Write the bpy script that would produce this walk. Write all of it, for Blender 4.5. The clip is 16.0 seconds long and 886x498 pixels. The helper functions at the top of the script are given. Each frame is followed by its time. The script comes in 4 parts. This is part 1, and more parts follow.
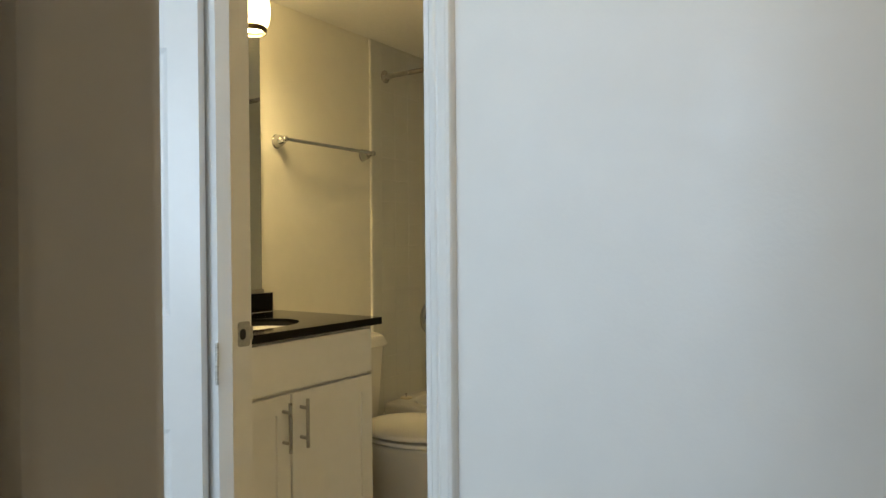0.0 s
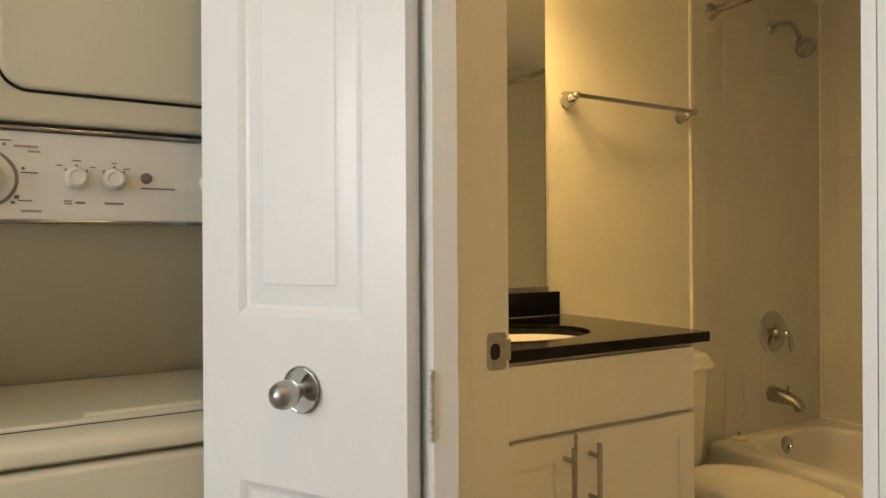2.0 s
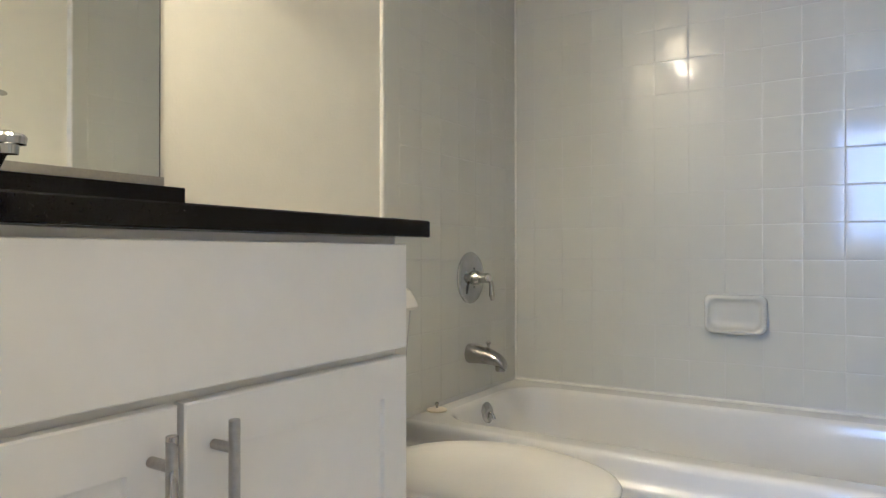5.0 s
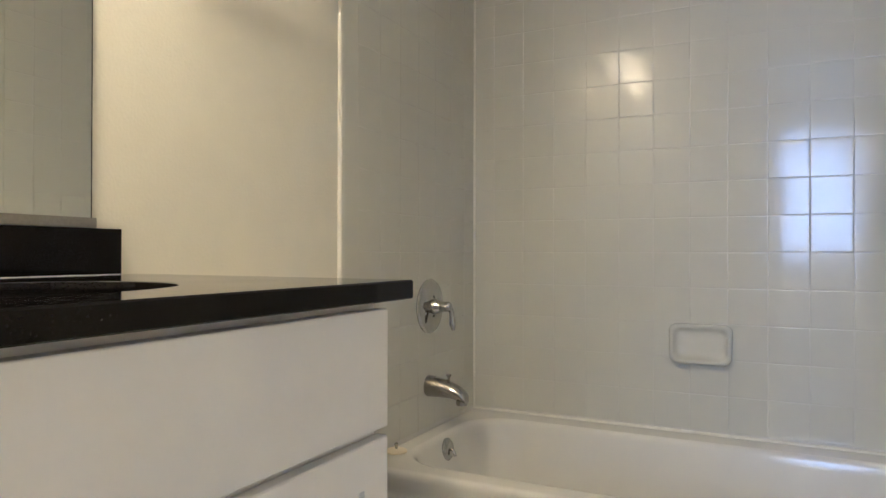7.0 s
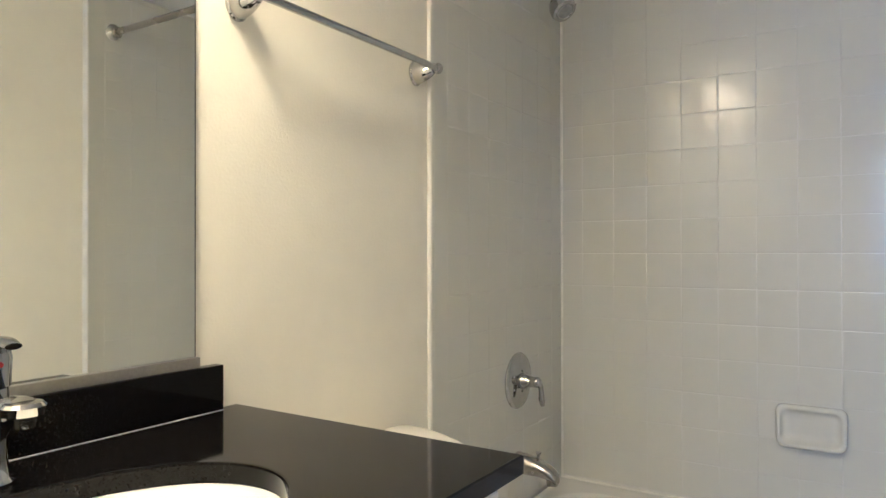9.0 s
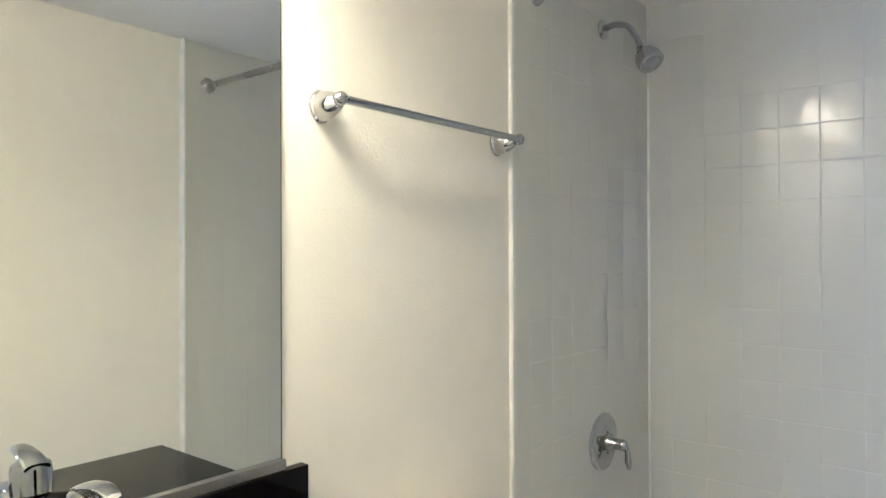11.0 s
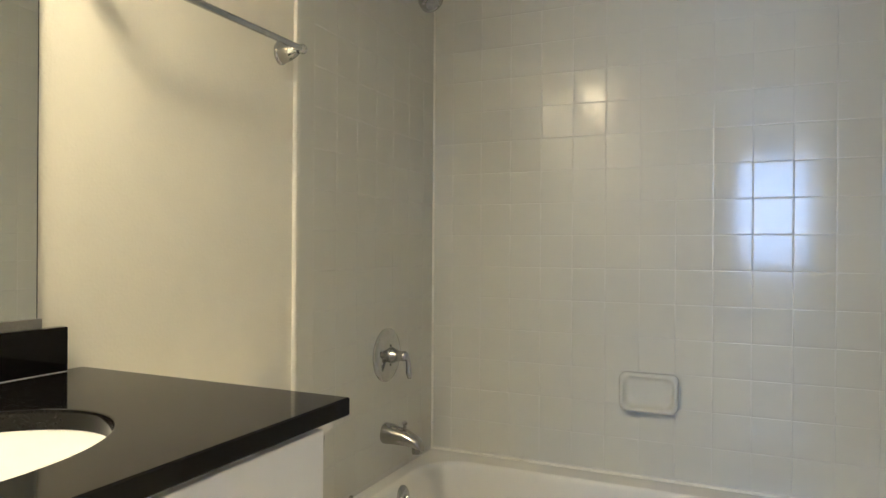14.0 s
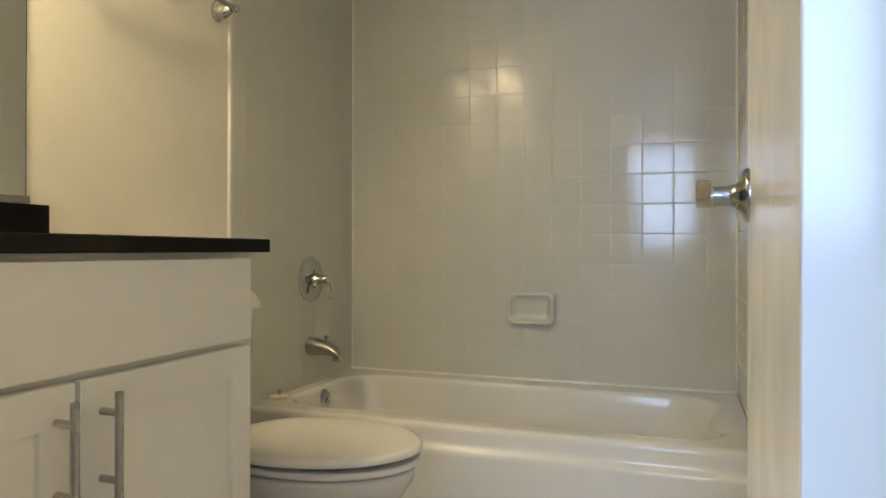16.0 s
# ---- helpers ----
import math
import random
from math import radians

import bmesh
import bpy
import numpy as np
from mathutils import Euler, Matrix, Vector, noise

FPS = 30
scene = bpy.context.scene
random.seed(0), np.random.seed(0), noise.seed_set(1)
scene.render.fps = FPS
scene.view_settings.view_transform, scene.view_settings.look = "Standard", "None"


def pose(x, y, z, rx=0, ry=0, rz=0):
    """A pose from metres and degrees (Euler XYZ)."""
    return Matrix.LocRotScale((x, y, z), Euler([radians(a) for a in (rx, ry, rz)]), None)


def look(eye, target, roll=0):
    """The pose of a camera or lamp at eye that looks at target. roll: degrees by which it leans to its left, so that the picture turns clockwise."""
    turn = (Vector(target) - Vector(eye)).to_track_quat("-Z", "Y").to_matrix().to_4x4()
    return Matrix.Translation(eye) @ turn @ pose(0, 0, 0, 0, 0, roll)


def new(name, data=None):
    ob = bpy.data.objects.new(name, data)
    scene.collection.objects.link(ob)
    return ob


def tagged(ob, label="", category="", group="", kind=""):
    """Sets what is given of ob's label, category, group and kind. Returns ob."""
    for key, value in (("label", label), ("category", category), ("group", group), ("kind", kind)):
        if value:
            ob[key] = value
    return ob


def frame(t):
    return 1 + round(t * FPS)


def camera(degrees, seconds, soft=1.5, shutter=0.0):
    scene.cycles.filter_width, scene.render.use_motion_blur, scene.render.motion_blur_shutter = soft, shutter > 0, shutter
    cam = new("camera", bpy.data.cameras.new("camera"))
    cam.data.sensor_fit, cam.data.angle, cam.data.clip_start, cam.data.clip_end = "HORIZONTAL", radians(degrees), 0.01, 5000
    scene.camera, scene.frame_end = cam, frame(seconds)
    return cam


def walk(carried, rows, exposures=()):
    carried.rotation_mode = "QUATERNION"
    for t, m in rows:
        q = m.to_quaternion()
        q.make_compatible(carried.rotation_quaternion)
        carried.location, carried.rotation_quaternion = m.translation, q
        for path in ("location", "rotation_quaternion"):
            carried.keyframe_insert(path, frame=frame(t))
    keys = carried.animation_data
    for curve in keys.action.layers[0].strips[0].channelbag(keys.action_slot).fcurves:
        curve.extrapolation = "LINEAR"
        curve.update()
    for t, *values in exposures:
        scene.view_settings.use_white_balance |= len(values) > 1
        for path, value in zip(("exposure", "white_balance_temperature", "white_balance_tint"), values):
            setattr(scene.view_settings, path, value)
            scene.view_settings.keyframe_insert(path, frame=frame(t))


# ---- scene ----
cam = camera(66.7, 16.0, soft=1.5)
PATH = [
    (0, (2.13, -3.351, 1.13), (1.012, -1.693, 1.119), -0.5),
    (0.5, (2.04, -3.204, 1.124), (0.533, -1.888, 1.124), -0.4),
    (1, (1.947, -3.092, 1.101), (0.289, -1.973, 1.106), -0.3),
    (1.5, (1.847, -3.008, 1.105), (0.131, -1.98, 1.11), -0.3),
    (2, (1.697, -2.881, 1.083), (-0.029, -1.871, 1.082), -0.3),
    (2.5, (1.497, -2.77, 1.038), (-0.198, -1.708, 1.034), -0.1),
    (3, (1.293, -2.579, 1.001), (-0.291, -1.358, 0.998), 0.1),
    (3.5, (1.183, -2.467, 0.945), (-0.243, -1.064, 0.946), 0.1),
    (4, (1.14, -2.402, 0.873), (-0.147, -0.871, 0.882), 0.2),
    (4.5, (1.137, -2.343, 0.817), (-0.028, -0.717, 0.83), 0.1),
    (6.8, (1.025, -2.23, 0.884), (0.123, -0.445, 0.895), -0.0),
    (7, (1.008, -2.228, 0.905), (0.106, -0.443, 0.917), 0.1),
    (7.5, (0.981, -2.227, 0.967), (0.053, -0.455, 0.974), 0.1),
    (8, (0.973, -2.228, 1.013), (-0.009, -0.485, 1.024), -0.1),
    (8.5, (0.956, -2.218, 1.074), (-0.074, -0.504, 1.078), -0.0),
    (9, (0.943, -2.215, 1.13), (-0.142, -0.535, 1.142), -0.1),
    (9.5, (0.938, -2.224, 1.183), (-0.233, -0.602, 1.203), -0.3),
    (10, (0.937, -2.218, 1.227), (-0.3, -0.647, 1.238), -0.1),
    (12.5, (0.945, -2.172, 1.363), (-0.348, -0.646, 1.374), -0.2),
    (13, (0.998, -2.16, 1.274), (-0.26, -0.606, 1.281), -0.0),
    (13.5, (1.028, -2.191, 1.187), (-0.045, -0.503, 1.174), 0.6),
    (14, (1.074, -2.24, 1.081), (0.242, -0.422, 1.079), 0.4),
    (14.5, (1.094, -2.301, 0.995), (0.469, -0.401, 0.991), 0.4),
    (15, (1.136, -2.388, 0.898), (0.597, -0.462, 0.911), 0.4),
    (15.5, (1.221, -2.477, 0.858), (0.693, -0.548, 0.868), 0.3),
    (16, (1.324, -2.567, 0.847), (0.657, -0.682, 0.851), 0.1),
]
EXPOSURES = [(0.0, -0.35, 6800, 13), (0.5, -0.56, 7500, 17), (1.0, -0.36, 7450, 17), (1.5, -0.19, 8500, 18), (2.0, -0.25, 9300, 23), (2.5, -0.2, 8400, 21), (3.0, 0.0, 8400, 20), (3.5, 0.7, 6200, 22), (4.0, 0.75, 4830, 25), (4.5, 0.67, 4780, 25), (7.0, 0.42, 5030, 26), (8.0, 0.45, 5040, 26), (9.0, 0.66, 4880, 26), (10.0, 0.86, 4510, 24), (12.5, 0.64, 4600, 26), (13.5, 0.64, 4720, 24), (14.0, 0.44, 5130, 21), (14.5, 0.34, 5250, 18), (15.0, 0.29, 5050, 16), (15.5, 0.24, 4900, 17), (16.0, 0.17, 5600, 20)]
walk(cam, [(t, look(eye, to, lean)) for t, eye, to, lean in PATH], EXPOSURES)

# ---- world and large lights ----
world = bpy.data.worlds.new("world")
scene.world = world
world.use_nodes = True
wn = world.node_tree
sky = wn.nodes.new("ShaderNodeTexSky")
sky.sky_type = 'NISHITA'
sky.sun_disc = False
sky.sun_elevation = radians(38)
sky.sun_rotation = radians(20)
wn.links.new(sky.outputs[0], wn.nodes["Background"].inputs[0])
wn.nodes["Background"].inputs[1].default_value = 0.12
sun_data = bpy.data.lights.new("sun", 'SUN')
sun_data.energy, sun_data.angle, sun_data.color = 2.5, radians(0.5), (1, 0.95, 0.88)
sun = new("sun", sun_data)
sun.matrix_world = look((0, 20, 18), (0, 0, 0))
WINDOW_POWER = 31
SHADE_GLOW = 11.5
BULB_GLOW = 280.0
sky_data = bpy.data.lights.new("window_skylight", 'AREA')
sky_data.shape, sky_data.size, sky_data.size_y = 'RECTANGLE', 0.90, 1.00
sky_data.energy, sky_data.color = WINDOW_POWER, (0.57, 0.78, 1.0)
skylight = new("window_skylight", sky_data)
skylight.matrix_world = look((1.33, -4.86, 1.45), (1.33, -1, 1.45))


# ---- materials ----
def material(name, colour, rough=0.5, metal=0.0, grain=0.0, grain_scale=60.0, bump=0.0, bump_scale=200.0, rough_var=0.0, coat=0.0, per_object=0.0, stain=0.0):
    """A Principled material with two scales of colour variation, fine relief and uneven gloss."""
    m = bpy.data.materials.new(name)
    m.use_nodes = True
    nt = m.node_tree
    b = nt.nodes["Principled BSDF"]
    b.inputs["Base Color"].default_value = (*colour, 1)
    b.inputs["Roughness"].default_value = rough
    b.inputs["Metallic"].default_value = metal
    b.inputs["Coat Weight"].default_value = coat
    b.inputs["Coat Roughness"].default_value = 0.08
    tc = nt.nodes.new("ShaderNodeTexCoord")
    value = None

    def noise_node(scale, detail=4):
        n = nt.nodes.new("ShaderNodeTexNoise")
        n.inputs["Scale"].default_value = scale
        n.inputs["Detail"].default_value = detail
        geo = nt.nodes.new("ShaderNodeNewGeometry")
        nt.links.new(geo.outputs["Position"], n.inputs["Vector"])
        return n

    def ranged(sock, low, high):
        r = nt.nodes.new("ShaderNodeMapRange")
        r.inputs["From Min"].default_value, r.inputs["From Max"].default_value = 0.3, 0.7
        r.inputs["To Min"].default_value, r.inputs["To Max"].default_value = low, high
        nt.links.new(sock, r.inputs["Value"])
        return r.outputs[0]

    def multiply(a, c):
        n = nt.nodes.new("ShaderNodeMath")
        n.operation = 'MULTIPLY'
        nt.links.new(a, n.inputs[0])
        nt.links.new(c, n.inputs[1])
        return n.outputs[0]

    if grain:
        value = ranged(noise_node(grain_scale).outputs[0], 1 - grain, 1 + grain * 0.3)
    if stain:
        v2 = ranged(noise_node(2.3, 3).outputs[0], 1 - stain, 1.0)
        value = v2 if value is None else multiply(value, v2)
    if per_object:
        oi = nt.nodes.new("ShaderNodeObjectInfo")
        r = nt.nodes.new("ShaderNodeMapRange")
        r.inputs["To Min"].default_value, r.inputs["To Max"].default_value = 1 - per_object, 1.0
        nt.links.new(oi.outputs["Random"], r.inputs["Value"])
        value = r.outputs[0] if value is None else multiply(value, r.outputs[0])
    if value is not None:
        vm = nt.nodes.new("ShaderNodeVectorMath")
        vm.operation = 'SCALE'
        vm.inputs[0].default_value = colour
        nt.links.new(value, vm.inputs["Scale"])
        nt.links.new(vm.outputs[0], b.inputs["Base Color"])
    if rough_var:
        nt.links.new(ranged(noise_node(9.0).outputs[0], max(0.02, rough - rough_var), rough + rough_var), b.inputs["Roughness"])
    if bump:
        bp = nt.nodes.new("ShaderNodeBump")
        bp.inputs["Strength"].default_value = 1.0
        bp.inputs["Distance"].default_value = bump
        nt.links.new(noise_node(bump_scale, 3).outputs[0], bp.inputs["Height"])
        nt.links.new(bp.outputs[0], b.inputs["Normal"])
    return m


def glowing(name, colour, strength):
    m = bpy.data.materials.new(name)
    m.use_nodes = True
    b = m.node_tree.nodes["Principled BSDF"]
    b.inputs["Base Color"].default_value = (0.85, 0.8, 0.7, 1)
    b.inputs["Roughness"].default_value = 0.25
    b.inputs["Emission Color"].default_value = (*colour, 1)
    b.inputs["Emission Strength"].default_value = strength
    return m


WALL = material("wall_paint", (0.85, 0.815, 0.70), 0.42, grain=0.02, grain_scale=14, bump=0.0006, bump_scale=160, rough_var=0.08, stain=0.03)
HALLWALL = material("hall_wall_paint", (0.84, 0.83, 0.80), 0.45, grain=0.025, grain_scale=10, bump=0.00025, bump_scale=140, rough_var=0.08, stain=0.02)
CEIL = material("ceiling_paint", (0.80, 0.785, 0.74), 0.8, grain=0.03, bump=0.001, bump_scale=140)
TRIM = material("trim_enamel", (0.85, 0.835, 0.80), 0.32, grain=0.02, grain_scale=25, bump=0.0002, bump_scale=60, rough_var=0.03, stain=0.02)
DOORWHITE = material("door_enamel", (0.85, 0.85, 0.84), 0.3, grain=0.015, grain_scale=30, bump=0.00008, bump_scale=40)
DOORGLOSS = material("door_gloss_enamel", (0.85, 0.85, 0.83), 0.17, grain=0.015, grain_scale=30, bump=0.00008, bump_scale=40, rough_var=0.03)
TILE = material("glazed_tile", (0.62, 0.615, 0.55), 0.105, grain=0.015, grain_scale=8, bump=0.00012, bump_scale=22, rough_var=0.025, per_object=0.012)
GROUT = material("grout", (0.65, 0.64, 0.60), 0.25, grain=0.06, grain_scale=30, bump=0.0003, bump_scale=300)
CAULK = material("caulk", (0.82, 0.80, 0.72), 0.16, grain=0.10, grain_scale=18, stain=0.1)
TUBM = material("tub_enamel", (0.76, 0.745, 0.70), 0.14, grain=0.02, grain_scale=6, rough_var=0.04, stain=0.03)
PORCELAIN = material("porcelain", (0.75, 0.72, 0.65), 0.09, grain=0.015, grain_scale=8, rough_var=0.03)
SEATM = material("seat_plastic", (0.80, 0.77, 0.70), 0.2, grain=0.02, grain_scale=12, rough_var=0.05)
CABINET = material("cabinet_enamel", (0.88, 0.865, 0.825), 0.36, grain=0.025, grain_scale=18, bump=0.0003, bump_scale=90, rough_var=0.07, stain=0.04)
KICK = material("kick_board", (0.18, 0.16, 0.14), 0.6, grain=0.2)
GRANITE = material("black_granite", (0.006, 0.0055, 0.0055), 0.07, grain=0.7, grain_scale=320, rough_var=0.02)
GRANITE.node_tree.nodes["Principled BSDF"].inputs["Specular IOR Level"].default_value = 0.2
CHROME = material("chrome", (0.50, 0.50, 0.49), 0.06, 1.0, rough_var=0.04, grain=0.1, grain_scale=40)
BRONZE = material("dark_bronze", (0.16, 0.115, 0.07), 0.35, 1.0, grain=0.15, grain_scale=90)
NICKEL = material("brushed_nickel", (0.46, 0.44, 0.41), 0.28, 1.0, grain=0.12, grain_scale=150, rough_var=0.08)
STEEL = material("zinc_steel", (0.42, 0.42, 0.415), 0.33, 1.0, grain=0.2, grain_scale=90, rough_var=0.1, stain=0.15)
HINGEM = material("pale_zinc", (0.70, 0.68, 0.64), 0.4, 0.6, grain=0.2, grain_scale=120, stain=0.1)
MIRROR = material("mirror_silver", (0.91, 0.93, 0.91), 0.015, 1.0)
MIRROREDGE = material("mirror_edge", (0.05, 0.055, 0.05), 0.3)
CHANNEL = material("aluminium_channel", (0.42, 0.405, 0.38), 0.35, 1.0, grain=0.1, grain_scale=200)
BLACK = material("black_void", (0.008, 0.008, 0.008), 0.8)
RUBBER = material("black_rubber", (0.02, 0.02, 0.02), 0.5, grain=0.2)
APPLIANCE = material("appliance_enamel", (0.71, 0.645, 0.49), 0.28, grain=0.015, grain_scale=20, bump=0.0001, bump_scale=220, stain=0.02)
APPLIANCEGREY = material("appliance_bisque_steel", (0.50, 0.445, 0.31), 0.38, grain=0.03, grain_scale=16, bump=0.0002, bump_scale=220, stain=0.03)
PANELM = material("panel_plastic", (0.80, 0.77, 0.68), 0.3, grain=0.02, grain_scale=40)
INK = material("panel_ink", (0.20, 0.18, 0.165), 0.5)
INKRED = material("red_ink", (0.45, 0.32, 0.27), 0.5)
REDDOT = material("red_enamel", (0.5, 0.03, 0.02), 0.3)
STOPPERM = material("aged_rubber", (0.70, 0.62, 0.45), 0.5, grain=0.1)
FLOORM = material("vinyl_floor", (0.68, 0.63, 0.55), 0.4, grain=0.15, grain_scale=20, rough_var=0.1)
CARPET = material("carpet", (0.45, 0.40, 0.32), 0.95, grain=0.3, grain_scale=300, bump=0.004, bump_scale=400)
BLIND = material("blind_vinyl", (0.75, 0.76, 0.77), 0.4, grain=0.03)
GRASS = material("outdoor_ground", (0.10, 0.11, 0.08), 0.9, grain=0.4, grain_scale=3)
SHADEM = glowing("lit_frosted_glass", (1.0, 0.755, 0.34), SHADE_GLOW)
BULBM = glowing("lit_bulb", (1.0, 0.785, 0.37), BULB_GLOW)
HALLGLOW = glowing("lit_hall_dome", (1.0, 0.74, 0.36), 24.0)
GLASS = material("window_glass", (1, 1, 1), 0.02)
GLASS.node_tree.nodes["Principled BSDF"].inputs["Transmission Weight"].default_value = 1.0
GLASS.node_tree.nodes["Principled BSDF"].inputs["IOR"].default_value = 1.45


# ---- mesh helpers ----
def finish(bm, name, mat, smooth=35):
    """Turns a bmesh into a mesh whose corner normals follow the larger faces and break at sharp edges."""
    bmesh.ops.recalc_face_normals(bm, faces=bm.faces[:])
    bm.normal_update()
    limit = radians(smooth)
    normals = {}
    for v in bm.verts:
        faces = list(v.link_faces)
        group = {f: i for i, f in enumerate(faces)}
        for e in v.link_edges:
            if len(e.link_faces) == 2 and e.calc_face_angle() <= limit:
                ga, gb = group[e.link_faces[0]], group[e.link_faces[1]]
                if ga != gb:
                    for f in faces:
                        if group[f] == gb:
                            group[f] = ga
        sums = {}
        for f in faces:
            sums[group[f]] = sums.get(group[f], Vector((0, 0, 0))) + f.normal * (f.calc_area() + 1e-12)
        for f in faces:
            normals[(f, v)] = sums[group[f]].normalized()
    corner = [normals[(f, lp.vert)] for f in bm.faces for lp in f.loops]
    me = bpy.data.meshes.new(name)
    bm.to_mesh(me)
    bm.free()
    me.materials.append(mat)
    me.polygons.foreach_set("use_smooth", [True] * len(me.polygons))
    me.normals_split_custom_set(corner)
    return me


def part(name, bm, mat, parent=None, label="", smooth=35):
    ob = new(name, finish(bm, name, mat, smooth))
    if parent is not None:
        ob.parent = parent
        ob.matrix_parent_inverse = parent.matrix_world.inverted()
    if label:
        ob["label"] = label
    return ob


def thing(name, at, label, category, group=""):
    ob = new(name)
    ob.location = at
    ob.empty_display_size = 0.1
    bpy.context.view_layer.update()
    return tagged(ob, label, category, group)


def structure(name, bm, mat, label="", category="", smooth=35):
    return tagged(part(name, bm, mat, None, label, smooth), "", category, "", "structure")


def add_box(bm, x0, y0, z0, x1, y1, z1, bevel=0.0, segs=2):
    vs = [bm.verts.new((x, y, z)) for x in (x0, x1) for y in (y0, y1) for z in (z0, z1)]
    fs = [(0, 1, 3, 2), (4, 6, 7, 5), (0, 4, 5, 1), (2, 3, 7, 6), (0, 2, 6, 4), (1, 5, 7, 3)]
    faces = [bm.faces.new([vs[i] for i in f]) for f in fs]
    if bevel:
        edges = list({e for f in faces for e in f.edges})
        bmesh.ops.bevel(bm, geom=edges, offset=bevel, segments=segs, profile=0.5, affect='EDGES')
    return bm


def box(x0, y0, z0, x1, y1, z1, bevel=0.0, segs=2):
    return add_box(bmesh.new(), x0, y0, z0, x1, y1, z1, bevel, segs)


def loft(bm, rings, cap_first=False, cap_last=False):
    rows = [[bm.verts.new(p) for p in ring] for ring in rings]
    n = len(rows[0])
    for a, b in zip(rows, rows[1:]):
        for i in range(n):
            bm.faces.new((a[i], a[(i + 1) % n], b[(i + 1) % n], b[i]))
    if cap_first:
        bm.faces.new(rows[0][::-1])
    if cap_last:
        bm.faces.new(rows[-1])
    return bm


def lathe(profile, origin, axis, segs=32, bm=None, squash=1.0):
    """Turns (distance along axis, radius) pairs round an axis."""
    bm = bm or bmesh.new()
    axis = Vector(axis).normalized()
    u = axis.orthogonal().normalized()
    if abs(axis.z) < 0.9:
        u = Vector((0, 0, 1)) - axis * axis.z
        u.normalize()
    v = axis.cross(u)
    o = Vector(origin)
    rings = []
    for d, r in profile:
        r = max(r, 0.0002)
        rings.append([o + axis * d + u * r * math.cos(2 * math.pi * i / segs) + v * r * squash * math.sin(2 * math.pi * i / segs) for i in range(segs)])
    return loft(bm, rings, True, True)


def tube(points, radii, segs=16, bm=None, flat=1.0):
    """A smooth pipe along points; radii one or many."""
    bm = bm or bmesh.new()
    pts = [Vector(p) for p in points]
    fine, rad = [], []
    rs = radii if isinstance(radii, (list, tuple)) else [radii] * len(pts)
    k = 6 if len(pts) > 2 else 1
    for i in range(len(pts) - 1):
        p0, p1, p2, p3 = pts[max(i - 1, 0)], pts[i], pts[i + 1], pts[min(i + 2, len(pts) - 1)]
        for j in range(k):
            t = j / k
            fine.append(0.5 * ((2 * p1) + (p2 - p0) * t + (2 * p0 - 5 * p1 + 4 * p2 - p3) * t * t + (3 * p1 - p0 - 3 * p2 + p3) * t ** 3))
            rad.append(rs[i] * (1 - t) + rs[i + 1] * t)
    fine.append(pts[-1])
    rad.append(rs[-1])
    rings, up = [], None
    for i, p in enumerate(fine):
        d = (fine[min(i + 1, len(fine) - 1)] - fine[max(i - 1, 0)]).normalized()
        if up is None:
            up = d.orthogonal().normalized() if abs(d.z) > 0.95 else (Vector((0, 0, 1)) - d * d.z).normalized()
        up = (up - d * up.dot(d)).normalized()
        s = d.cross(up)
        rings.append([p + up * rad[i] * flat * math.cos(2 * math.pi * j / segs) + s * rad[i] * math.sin(2 * math.pi * j / segs) for j in range(segs)])
    return loft(bm, rings, True, True)


def rrect(x0, y0, x1, y1, r, z, n=8):
    """A ring of points round a rectangle with rounded corners."""
    out = []
    for cx, cy, a in ((x1 - r, y1 - r, 0), (x0 + r, y1 - r, 90), (x0 + r, y0 + r, 180), (x1 - r, y0 + r, 270)):
        for i in range(n + 1):
            t = radians(a + 90 * i / n)
            out.append((cx + r * math.cos(t), cy + r * math.sin(t), z))
    return out


# ---- setting: walls, floors, ceilings ----
CEILING = 2.14
HALLCEIL = 2.42
structure("floor_bathroom", box(-0.1, -2.36, -0.06, 1.62, 0.1, 0.0), FLOORM, "beige vinyl bathroom floor", "floor")
structure("floor_hall", box(-0.3, -4.95, -0.06, 3.7, -2.36, 0.0), CARPET, "beige carpeted hall floor", "floor")
structure("ceiling_bathroom", box(-0.1, -2.24, CEILING, 1.62, 0.1, CEILING + 0.1), CEIL, "matt off-white bathroom ceiling", "ceiling")
structure("ceiling_hall", box(-0.3, -4.95, HALLCEIL, 3.7, -2.24, HALLCEIL + 0.1), CEIL, "matt off-white hall ceiling", "ceiling")
wall_north = structure("wall_north", box(-0.1, 0.0013, 0, 1.62, 0.1, CEILING), GROUT, "tub wall of square white glazed tiles", "wall")
wall_west = structure("wall_west", box(-0.1, -2.24, 0, 0.0, 0.0013, CEILING), WALL, "warm white painted bathroom wall", "wall")
wall_east = structure("wall_east", box(1.52, -2.24, 0, 1.62, 0.0013, CEILING), WALL, "warm white painted bathroom wall", "wall")
bm = bmesh.new()
add_box(bm, -0.1, -2.357, 0, 0.785, -2.24, HALLCEIL)
add_box(bm, 1.447, -2.357, 0, 3.7, -2.24, HALLCEIL)
add_box(bm, 0.785, -2.357, 2.05, 1.447, -2.24, HALLCEIL)
structure("wall_south", bm, HALLWALL, "white painted wall around the bathroom doorway", "wall")
bm = bmesh.new()
add_box(bm, 0.58, -2.44, 0, 0.68, -2.358, HALLCEIL)
add_box(bm, 0.58, -4.8, 0, 0.68, -3.15, HALLCEIL)
add_box(bm, 0.58, -3.15, 2.04, 0.68, -2.44, HALLCEIL)
